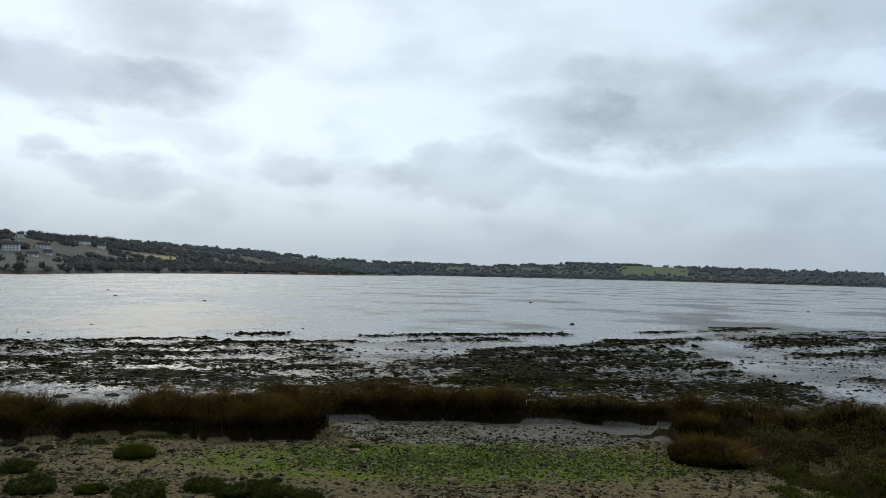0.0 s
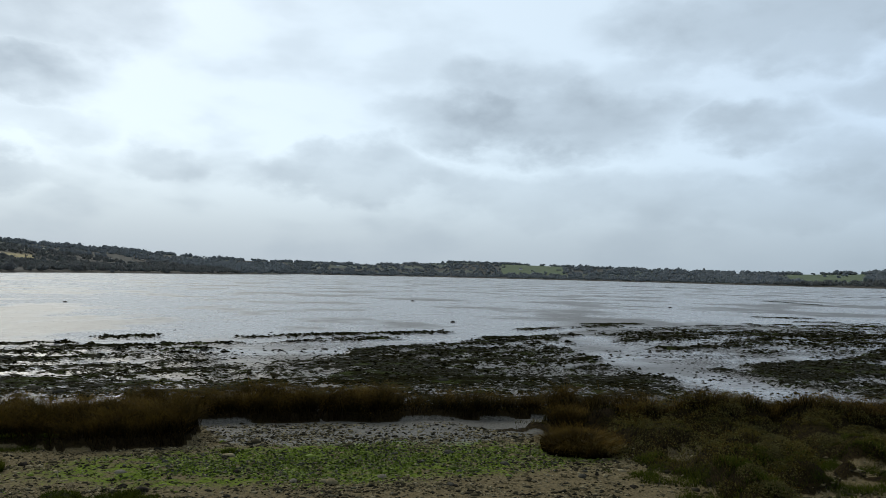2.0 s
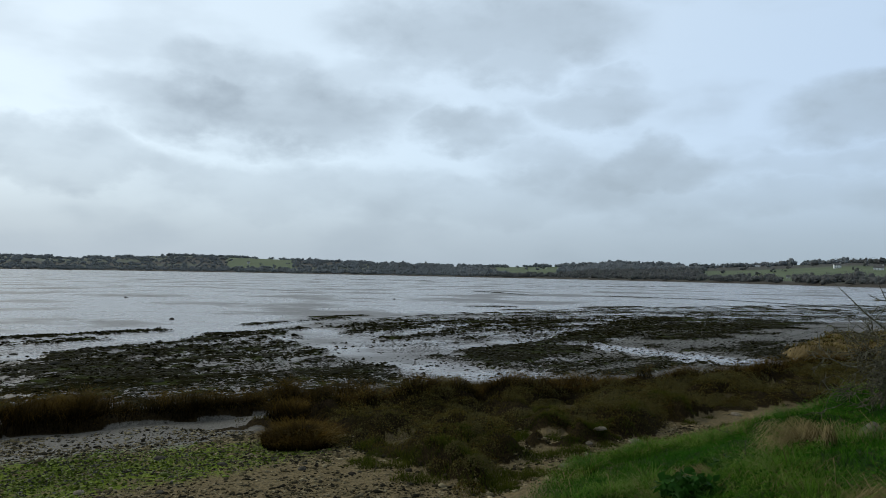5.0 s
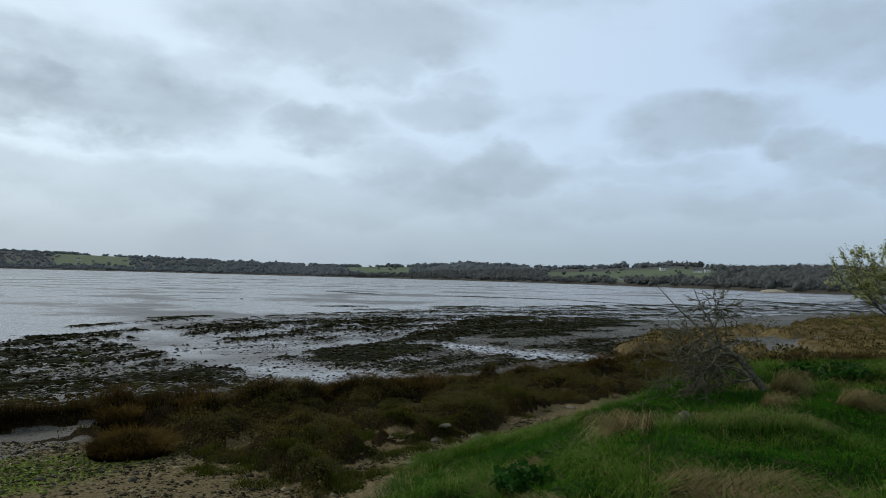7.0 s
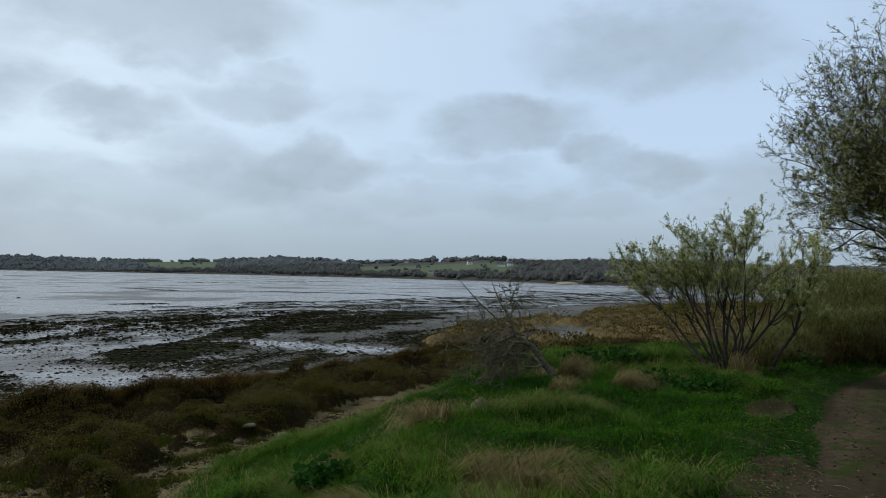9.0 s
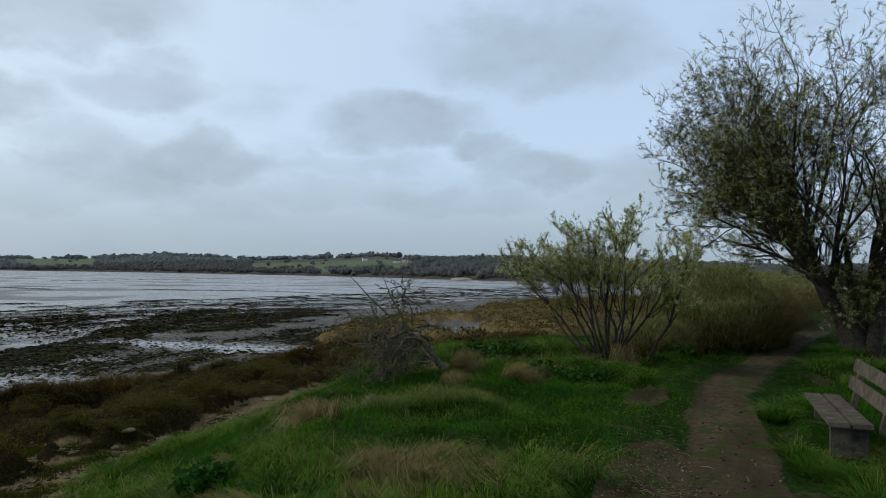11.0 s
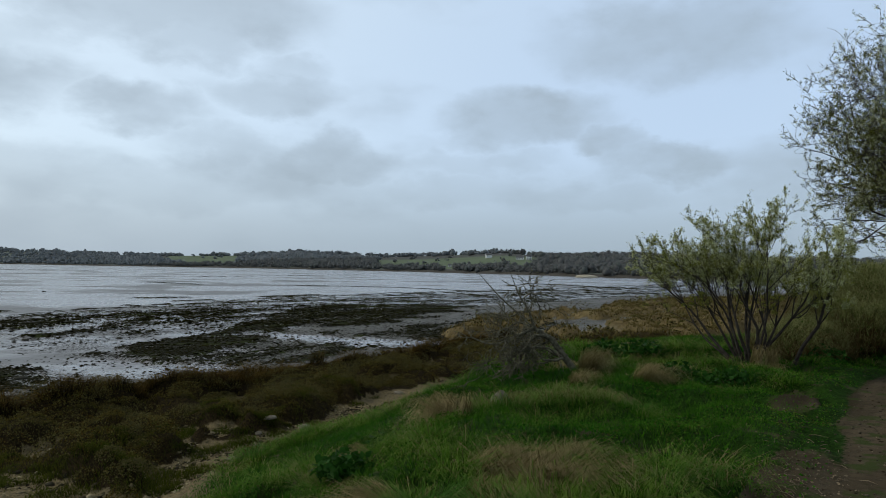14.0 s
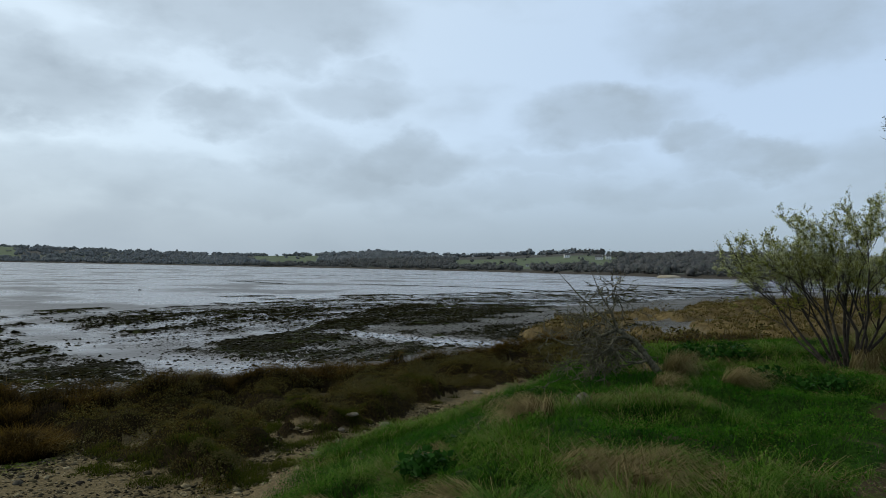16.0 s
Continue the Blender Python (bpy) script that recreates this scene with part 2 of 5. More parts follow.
WEED_BARS = [(-14.5, 50.2, -12.3, 52.5, 0.7), (-5.4, 52.0, 2.0, 55.4, 0.9), (1.0, 54.4, 9.7, 58.3, 1.1), (-23, 42.6, -15.6, 46.6, 0.9), (-15.5, 42.6, 4.0, 50.9, 1.3),
             (-18, 35.0, -10.3, 38.5, 1.1), (12.4, 52.0, 19.6, 56.2, 1.3), (17.7, 62.3, 29.0, 69.3, 1.2), (23.4, 56.0, 31.4, 57.0, 1.4), (27.4, 71.7, 33.2, 73.0, 1.0),
             (32.4, 65.8, 40.3, 70.4, 1.3), (41, 62, 52, 63, 1.5), (45, 72, 52, 74, 1.2)]
FAR_BARS = [(115, 174, 110, 143, 2.6), (59.3, 90.6, 64.5, 88.7, 1.6), (58.9, 80.7, 62.1, 79.7, 1.2), (75.8, 83.1, 85.4, 83.0, 1.8), (105.8, 81.3, 111, 75, 2.0),
            (122, 143, 137, 104, 1.6), (137, 104, 122, 60, 1.8), (176, 234, 318, 275, 2.5), (203, 462, 246, 436, 9), (217, 112, 187, 62, 3)]


def standing_water(x, y):
    """Shallow pools left between the weed beds, 0 to 1."""
    run = step(2.2 - np.abs(x - 16.6 + 0.03 * (y - 28)) - 0.05 * (y - 26), -0.3, 1.2) * step(y, 20, 23) * step(52 - y, 0, 4)
    return np.clip(np.maximum(run, np.maximum(bar(x, y, 31.2, 33.0, 31.0, 27.0, 1.5), bar(x, y, 31, 27, 29.4, 21.5, 2.2))), 0, 1)


def weed_level(x, y):
    """Weed-covered stones left by the tide, in long streaks along the shore; above 0.5 they cover the mud."""
    x, y = np.asarray(x, float), np.asarray(y, float)
    v = y - np.interp(x, [-40, 40, 80, 150], [-15, 15, 14, -20])
    n = fbm((x + 0.4 * y) / 5.5, v / 1.5, 50, 4, 0.6) - 0.5
    fine = fbm(x / 1.1, v / 0.5, 55, 3, 0.6) - 0.5
    x0, y0 = x, y
    x, y = x + 5.0 * (fbm(x / 4.0, y / 3.0, 56, 3) - 0.5), y + 5.0 * (fbm(x / 5.0, y / 2.5, 57, 3) - 0.5)
    left = between(x, y, ([-12, -8, -4, 17], [28, 25.5, 21, 21]), ([-12, -8, -6.6, -2.3, 4.3, 13.4, 18.8], [27, 29, 33, 36.5, 45, 53.5, 52.5]))
    left = left * step(16.2 - 0.09 * (50 - y) - x, -1.2, 1.2)
    right = between(x, y, ([19, 21, 25, 31, 37, 43, 69, 73], [30, 27, 28, 33.5, 35.5, 33.5, 42, 50]), ([19, 21.6, 34.8, 48, 61, 67, 74], [28, 33.5, 42, 50.5, 58.5, 57, 49]))
    right = right * (1 - 0.9 * spot(x, y, 46.4, 46.4, 3.0, 1.2, 15)) * (1 - 0.8 * spot(x, y, 58, 50, 3.5, 0.8, 15))
    beds = np.maximum(0.70 * left, 0.95 * right)
    # loose stones strewn over the mud between the beds
    strewn = 0.54 * step(-x, 4, 8) * step(y, 22, 24) * step(46 - y, 0, 6) + 0.53 * step(x, 19, 24) * step(y, 37, 46) * step(np.interp(x, [20, 40, 75, 110], [62, 74, 84, 84]) - y, -2, 8)
    strewn = np.maximum(strewn, 0.56 * step(x, 13, 17) * step(y, 19, 21) * step(34 - y, 0, 5) * step(52 - x, 0, 10))
    x, y = x0, y0
    bars = 0.0
    for x0, y0, x1, y1, w in WEED_BARS:
        bars = np.maximum(bars, bar(x, y, x0, y0, x1, y1, w))
    pools = standing_water(x, y)
    w = np.maximum(np.maximum(beds, strewn) * (1 - 0.85 * np.clip(pools, 0, 1)), 0.9 * np.clip(bars, 0, 1))
    w = w + (1.8 * n + 1.2 * fine) * np.clip(4 * w, 0, 1)
    w = np.clip(w, 0, 1) * step(y, 18, 21)
    far = 0.0
    for x0, y0, x1, y1, wd in FAR_BARS:
        far = np.maximum(far, bar(x, y, x0, y0, x1, y1, wd))
    return np.maximum(w, np.clip(far * 1.2, 0, 1) * 0.85)


def weed_mask(x, y):
    return step(weed_level(x, y), 0.35, 0.65)


def marsh_mask(x, y):
    """Low grey-green marsh plants between the bank and the mud, with bare gravel runs left between them."""
    s = y - crest(x)
    sand = 5.9
    inside = step(x - sand + 0.8 * (fbm(x / 0.9, y / 0.9, 61, 3) - 0.5), 0.0, 0.5)
    lo = step(s - 4.65 + 2.0 * (fbm(x / 1.5, y / 1.5, 62, 3) - 0.5), 0.0, 0.6)
    hi = step(np.where(x < 31, cord_front(x) + 0.6, np.interp(x, [31, 35, 42, 60, 110], [19.0, 24.0, 26.0, 30.0, 30.5])) - y, -0.3, 0.4)
    creek = step(fbm(x / 1.9, y / 1.5, 63, 3), 0.32, 0.40) * (1 - 0.9 * step(x, 26, 30) * step(fbm(x / 9.0, y / 2.6, 64, 3), 0.55, 0.6))
    water = np.maximum(bar(x, y, 39, 16.0, 53, 23.2, 2.2), np.maximum(bar(x, y, 31, 19.0, 40, 17.0, 1.6), bar(x, y, 66, 26.5, 76, 30, 1.8)))
    return inside * lo * hi * creek * (1 - step(x, 108, 116)) * (1 - step(water, 0.3, 0.6))


def mesh_of(name, verts, faces, material, smooth=False):
    """A mesh from arrays; faces all have the same number of corners."""
    me = bpy.data.meshes.new(name)
    verts, faces = np.asarray(verts, np.float32), np.asarray(faces, np.int32)
    k = faces.shape[1]
    me.vertices.add(len(verts))
    me.vertices.foreach_set("co", verts.ravel())
    me.loops.add(faces.size)
    me.loops.foreach_set("vertex_index", faces.ravel())
    me.polygons.add(len(faces))
    me.polygons.foreach_set("loop_start", np.arange(0, faces.size, k, dtype=np.int32))
    if smooth:
        me.polygons.foreach_set("use_smooth", np.ones(len(faces), bool))
    me.update(calc_edges=True)
    if material:
        me.materials.append(material)
    return me

# ---- materials ----


def ground_material():
    m, nt = mat("shore_ground")
    p = place_vec(nt)
    big, mid, fine = noise_tex(nt, p, 0.35, 5), noise_tex(nt, p, 2.2, 5, 0.6), noise_tex(nt, p, 18.0, 4, 0.65)
    grain = noise_tex(nt, p, 70.0, 2, 0.7)
    soil = mixc(nt, ramp(nt, mid, 0.3, 0.7), (0.045, 0.035, 0.022), (0.085, 0.065, 0.042))
    turf = mixc(nt, ramp(nt, fine, 0.35, 0.7), (0.007, 0.020, 0.002), (0.020, 0.055, 0.006))
    path_c = mixc(nt, ramp(nt, noise_tex(nt, stretched(nt, p, (0.4, 2.2, 1.0)), 1.0, 5, 0.5), 0.30, 0.68), (0.030, 0.022, 0.012), (0.088, 0.068, 0.044))
    path_c = mixc(nt, ramp(nt, noise_tex(nt, p, 11.0, 5, 0.7), 0.42, 0.66, 0.0, 0.6), path_c, (0.030, 0.026, 0.016))
    path_c = mixc(nt, ramp(nt, noise_tex(nt, p, 40.0, 3, 0.7), 0.64, 0.72, 0.0, 0.4), path_c, (0.11, 0.095, 0.07))
    path_c = mixc(nt, ramp(nt, noise_tex(nt, p, 3.1, 5, 0.65), 0.50, 0.62, 0.0, 0.8), path_c, (0.030, 0.050, 0.010))
    sand = mixc(nt, ramp(nt, fine, 0.3, 0.7), (0.088, 0.069, 0.034), (0.215, 0.17, 0.092))
    sand = mixc(nt, ramp(nt, grain, 0.5, 0.75), sand, (0.10, 0.095, 0.085))
    algae = mixc(nt, ramp(nt, fine, 0.3, 0.7), (0.060, 0.090, 0.008), (0.15, 0.21, 0.02))
    mud = mixc(nt, ramp(nt, big, 0.3, 0.7), (0.145, 0.135, 0.138), (0.205, 0.192, 0.195))
    silt = mixc(nt, ramp(nt, fine, 0.35, 0.7), (0.075, 0.073, 0.068), (0.17, 0.165, 0.15))
    weed = mixc(nt, ramp(nt, fine, 0.4, 0.75), (0.006, 0.006, 0.003), (0.032, 0.030, 0.013))
    weed = mixc(nt, ramp(nt, noise_tex(nt, p, 0.8, 4), 0.52, 0.70, 0.0, 0.6), weed, (0.05, 0.065, 0.02))
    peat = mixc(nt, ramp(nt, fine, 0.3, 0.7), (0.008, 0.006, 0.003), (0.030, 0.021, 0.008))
    edge = m1(nt, "MULTIPLY", m1(nt, "SUBTRACT", fine, 0.5), 0.9)

    def cut(name, soft=0.12):
        return ramp(nt, m1(nt, "ADD", attr(nt, name), edge), 0.5 - soft, 0.5 + soft)

    lumps = noise_tex(nt, stretched(nt, p, (0.7, 1.0, 1.0)), 3.2, 5, 0.7)
    streaks = noise_tex(nt, stretched(nt, p, (0.045, 0.040, 1.0)), 1.0, 6, 0.62)
    far_dull = ramp(nt, streaks, 0.50, 0.60)
    runnels = ramp(nt, noise_tex(nt, stretched(nt, p, (0.11, 0.13, 1.0)), 1.0, 5, 0.65), 0.52, 0.70)

    gravel_w, weed_w, grass_w, path_w, algae_w, peat_w, silt_w = (cut(k) for k in ("gravel", "weed", "grass", "worn", "algae", "peat", "silt"))
    weed_w = ramp(nt, m1(nt, "ADD", attr(nt, "weed"), m1(nt, "ADD", m1(nt, "MULTIPLY", m1(nt, "SUBTRACT", lumps, 0.5), 2.6), m1(nt, "MULTIPLY", m1(nt, "SUBTRACT", noise_tex(nt, stretched(nt, p, (0.8, 1.0, 1.0)), 8.0, 3, 0.7), 0.5), 1.6))), 0.42, 0.54)
    mud = mixc(nt, m1(nt, "MULTIPLY", far_dull, 0.6), mud, (0.060, 0.057, 0.052))
    col = mixc(nt, silt_w, mud, silt)
    specks = m1(nt, "MULTIPLY", ramp(nt, noise_tex(nt, p, 7.0, 3, 0.75), 0.49, 0.57), attr(nt, "stony"))
    col = mixc(nt, specks, col, (0.014, 0.013, 0.009))
    col = mixc(nt, gravel_w, col, sand)
    col = mixc(nt, m1(nt, "MULTIPLY", algae_w, ramp(nt, mid, 0.36, 0.56)), col, algae)
    col = mixc(nt, weed_w, col, weed)
    tawny = mixc(nt, ramp(nt, mid, 0.3, 0.7), (0.080, 0.058, 0.024), (0.19, 0.145, 0.070))
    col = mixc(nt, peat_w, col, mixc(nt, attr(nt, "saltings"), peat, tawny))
    col = mixc(nt, grass_w, col, mixc(nt, ramp(nt, mid, 0.52, 0.75), turf, soil))
    col = mixc(nt, path_w, col, path_c)
    dry = m1(nt, "MAXIMUM", m1(nt, "MAXIMUM", gravel_w, grass_w), m1(nt, "MAXIMUM", path_w, peat_w))
    rough = mixf(nt, specks, mixf(nt, dry, mixf(nt, weed_w, mixf(nt, silt_w, m1(nt, "ADD", ramp(nt, mid, 0.3, 0.7, 0.20, 0.28), m1(nt, "ADD", m1(nt, "MULTIPLY", far_dull, 0.22), m1(nt, "MULTIPLY", runnels, 0.10))), 0.6), 0.85), 0.95), 0.8)
    spec = mixf(nt, specks, mixf(nt, dry, mixf(nt, weed_w, mixf(nt, silt_w, 0.55, 0.14), 0.0), 0.05), 0.05)
    relief = m1(nt, "ADD", m1(nt, "MULTIPLY", fine, 0.6), m1(nt, "MULTIPLY", grain, 0.3))
    ripples = noise_tex(nt, stretched(nt, p, (0.25, 1.0, 1.0)), 1.6, 4, 0.6)
    amount = mixf(nt, path_w, mixf(nt, m1(nt, "MAXIMUM", dry, weed_w), mixf(nt, silt_w, 0.004, 0.25), 0.8), 0.6)
    nrm = bump(nt, m1(nt, "ADD", relief, m1(nt, "MULTIPLY", ripples, mixf(nt, dry, 1.0, 0.0))), amount, 0.04)
    shade(nt, col, rough, nrm, spec)
    return m


def far_land_material():
    m, nt = mat("hazed_far_fields")
    p = place_vec(nt)
    v = nd(nt, "ShaderNodeTexVoronoi")
    put(nt, v.inputs["Vector"], stretched(nt, p, (1.0, 1.0, 0.0)))
    v.inputs["Scale"].default_value = 0.0085
    sp = nd(nt, "ShaderNodeSeparateColor")
    put(nt, sp.inputs[0], v.outputs["Color"])
    n = noise_tex(nt, p, 0.03, 4)
    # green, brown and pasture carry distance haze, greyed and cooled in the base colour
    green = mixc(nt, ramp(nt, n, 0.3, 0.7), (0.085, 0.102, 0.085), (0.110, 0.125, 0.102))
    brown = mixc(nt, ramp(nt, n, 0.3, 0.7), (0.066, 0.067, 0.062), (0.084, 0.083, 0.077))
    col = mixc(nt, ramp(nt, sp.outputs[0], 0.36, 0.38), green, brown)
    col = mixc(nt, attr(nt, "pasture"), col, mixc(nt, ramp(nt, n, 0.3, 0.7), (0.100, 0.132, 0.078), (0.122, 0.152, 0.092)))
    col = mixc(nt, attr(nt, "strand"), col, (0.065, 0.060, 0.052))
    col = mixc(nt, attr(nt, "stubble"), col, (0.36, 0.30, 0.16))
    shade(nt, col, 0.9, None, 0.1)
    return m


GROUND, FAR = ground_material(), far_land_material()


def leafy(nt, col, rough, through_light, normal=None):
    """A thin leaf: it scatters light back and lets some through."""
    b = nd(nt, "ShaderNodeBsdfPrincipled")
    put(nt, b.inputs["Base Color"], col)
    put(nt, b.inputs["Roughness"], rough)
    b.inputs["Specular IOR Level"].default_value = 0.04
    t = nd(nt, "ShaderNodeBsdfTranslucent")
    put(nt, t.inputs["Color"], col)
    if normal:
        put(nt, b.inputs["Normal"], normal)
    m = nd(nt, "ShaderNodeMixShader")
    m.inputs[0].default_value = through_light
    nt.links.new(b.outputs[0], m.inputs[1])
    nt.links.new(t.outputs[0], m.inputs[2])
    o = nd(nt, "ShaderNodeOutputMaterial")
    nt.links.new(m.outputs[0], o.inputs[0])


def blade_material(name, lo, hi, other, tip, rough=0.7, through_light=0.25):
    m, nt = mat(name)
    r = nd(nt, "ShaderNodeNewGeometry").outputs["Random Per Island"]
    p = place_vec(nt)
    c = mixc(nt, r, lo, hi)
    c = mixc(nt, ramp(nt, noise_tex(nt, p, 0.9, 3), 0.42, 0.66), c, other)
    # shade low between the blades is put into the colour: bases near black
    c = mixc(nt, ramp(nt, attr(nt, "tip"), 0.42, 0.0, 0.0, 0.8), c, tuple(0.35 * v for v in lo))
    c = mixc(nt, m1(nt, "MULTIPLY", ramp(nt, attr(nt, "tip"), 0.25, 1.0), ramp(nt, noise_tex(nt, p, 1.7, 3), 0.35, 0.7, 0.2, 0.85)), c, tip)
    leafy(nt, c, rough, through_light)
    return m


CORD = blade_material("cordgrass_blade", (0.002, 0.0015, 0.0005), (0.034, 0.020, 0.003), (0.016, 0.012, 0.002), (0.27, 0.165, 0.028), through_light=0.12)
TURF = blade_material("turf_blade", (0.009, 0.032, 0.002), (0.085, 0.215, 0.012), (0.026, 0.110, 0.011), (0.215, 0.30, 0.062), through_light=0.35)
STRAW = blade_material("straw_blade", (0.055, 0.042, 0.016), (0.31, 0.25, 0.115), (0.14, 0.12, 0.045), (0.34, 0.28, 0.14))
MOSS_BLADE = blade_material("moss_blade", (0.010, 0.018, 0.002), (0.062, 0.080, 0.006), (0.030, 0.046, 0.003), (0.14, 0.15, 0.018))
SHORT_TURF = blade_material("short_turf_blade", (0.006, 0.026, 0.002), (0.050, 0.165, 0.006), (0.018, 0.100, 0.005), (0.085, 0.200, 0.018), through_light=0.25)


# ---- the ground, one sheet to the horizon ----


def pasture(x, y, past):
    a = np.degrees(np.arctan2(-x, y))
    return ((a < -50.8) & (a > -63.5) & (past > 60) & (past < 420) | (a < -14) & (a > -19) & (past > 200) | (a < -35) & (a > -40) & (past > 120)).astype(float)


def stubble(x, y, past):
    a = np.degrees(np.arctan2(-x, y))
    return ((a > 20.2) & (a < 24.2) & (past > 230) & (past < 300)).astype(float)


def build_ground():
    a1 = np.concatenate([np.arange(-180, -108, 3.0), np.arange(-108, 42, 0.34), np.arange(42, 180, 3.0)])
    r1 = np.concatenate([[0.001, 1.0], np.geomspace(1.8, 30, 165)[:-1], np.geomspace(30, 120, 100)[:-1]])
    edge = shore_r(a1)[:, None]
    out = 120 * (edge / 120) ** np.linspace(0, 1, 56)[None]
    R = np.concatenate([np.repeat(r1[None], len(a1), 0), out, edge + np.concatenate([[2.0, 9.0], np.geomspace(18, 3600, 36)])[None]], 1)
    r1 = R[0]
    A = np.repeat(np.radians(a1)[:, None], len(r1), 1)
    x, y = (-np.sin(A) * R + 0.06 * (R < 1.5)).ravel(), (np.cos(A) * R - 0.05 * (R < 1.5)).ravel()
    z = ground_z(x, y)
    n, k = len(a1), len(r1)
    i, j = np.meshgrid(np.arange(n), np.arange(k - 1), indexing="ij")
    i2 = (i + 1) % n
    faces = np.stack([i * k + j, i * k + j + 1, i2 * k + j + 1, i2 * k + j], -1).reshape(-1, 4)
    verts = np.stack([x, y, z], -1)
    me = mesh_of("ground", verts, faces, GROUND, True)
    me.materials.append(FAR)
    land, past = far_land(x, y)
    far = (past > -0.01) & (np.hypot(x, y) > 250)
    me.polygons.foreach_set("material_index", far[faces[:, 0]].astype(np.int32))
    s = y - crest(x) + 1.2 * (fbm(x / 3.0, y / 3.0, 3, 3) - 0.5)
    r = np.hypot(x, y)
    near = 1 - step(r, 150, 240)
    d = np.abs(y - path_mid(x) + 0.25 * (fbm(x / 0.9, y / 0.9, 41, 2) - 0.5))
    worn = (1 - step(d, 0.22, 0.55)) * step(40 - x, 0, 4)
    zones = {
        "grass": step(3.0 - s, -0.3, 0.5) * near,
        "worn": np.maximum(worn, 0.9 * bare_patch(x, y)) * near,
        "gravel": step(np.interp(x, [-60, -9, -3, -2.2, 3, 5, 9, 14], [18.5, 18.5, 18.0, 15.8, 15.4, 16.5, 17, 17]) - y + 1.2 * (fbm(x / 1.2, y / 1.2, 70, 3) - 0.5), -0.8, 0.8) * near,
        "algae": np.exp(-(((x - 0.2) / 5.6) ** 2 + ((y - 14.0 - 0.06 * x) / 1.9) ** 2)) * 1.2,
        "saltings": step(x, 30, 34) * step(31 - y, 0, 2) * near,
        "stony": 1.15 * step(47 - y + 12 * (fbm(x / 5, y / 2.5, 73, 3) - 0.5), -4, 6) * step(y, 17, 21) * np.maximum(step(fbm(x / 3.5, y / 1.3, 74, 3), 0.34, 0.6), 1.0 * step(x, 13, 18) * step(36 - y, -2, 6)) * near,
        "strand": 1 - step(past, 14, 30),
        "pasture": pasture(x, y, past),
        "stubble": stubble(x, y, past),
        "weed": weed_level(x, y),
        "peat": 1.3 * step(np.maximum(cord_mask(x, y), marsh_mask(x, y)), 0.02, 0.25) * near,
        "silt": step(np.interp(x, [-40, 8, 16, 26, 34, 45], [21.5, 22.0, 24.5, 29, 38, 44]) - y + 9 * (fbm(x / 3, y / 1.5, 71, 3) - 0.5), -2, 3) * near,
    }
    dry = 1 - standing_water(x, y)
    zones["silt"], zones["stony"] = zones["silt"] * dry, zones["stony"] * dry ** 2
    for key, v in zones.items():
        at = me.attributes.new(key, "FLOAT", "POINT")
        at.data.foreach_set("value", np.asarray(v).astype(np.float32))
    return tagged(new("ground", me), "muddy tidal shore with shingle, grass bank and trodden path", "ground", kind="structure")


build_ground()

# ---- grasses ----


def blades(name, x, y, h, width, lean, material, bend=0.5, seed=0, z=None, droop=0.0, turn=None, simple=False):
    """Many bent grass blades, each with a base, a middle and a tip."""
    rng = np.random.default_rng(seed)
    n = len(x)
    z = ground_z(x, y) - 0.02 if z is None else z
    a = rng.uniform(0, 2 * np.pi, n) if turn is None else turn
    lx, ly = np.cos(a) * lean * rng.uniform(0.2, 1, n), np.sin(a) * lean * rng.uniform(0.2, 1, n)
    b = rng.uniform(0, np.pi, n)
    wx, wy = np.cos(b) * width / 2, np.sin(b) * width / 2
    mx, my = x + lx * h * 0.4, y + ly * h * 0.4
    tx, ty = x + lx * h * (1 + bend), y + ly * h * (1 + bend)
    zm, zt = z + h * 0.6, z + h * (1 - droop * rng.uniform(0, 1, n))
    if simple:
        v = np.stack([np.stack([x - wx, y - wy, z], -1), np.stack([x + wx, y + wy, z], -1), np.stack([x + lx * h, y + ly * h, zt], -1)], 1).reshape(-1, 3)
        me = mesh_of(name, v, np.arange(3 * n).reshape(-1, 3), material)
        me.attributes.new("tip", "FLOAT", "POINT").data.foreach_set("value", np.tile(np.array([0, 0, 1], np.float32), n))
        return me
    v = np.stack([np.stack([x - wx, y - wy, z], -1), np.stack([x + wx, y + wy, z], -1), np.stack([mx + wx * .8, my + wy * .8, zm], -1),
                  np.stack([mx - wx * .8, my - wy * .8, zm], -1), np.stack([tx, ty, zt], -1)], 1).reshape(-1, 3)
    o = np.arange(n)[:, None] * 5
    f = np.stack([o + [0, 1, 2], o + [0, 2, 3], o + [3, 2, 4]], 1).reshape(-1, 3)
    me = mesh_of(name, v, f, material)
    me.attributes.new("tip", "FLOAT", "POINT").data.foreach_set("value", np.tile(np.array([0, 0, 0.45, 0.45, 1], np.float32), n))
    return me


def scatter(n, x0, x1, y0, y1, seed):
    rng = np.random.default_rng(seed)
    return rng.uniform(x0, x1, n), rng.uniform(y0, y1, n), rng


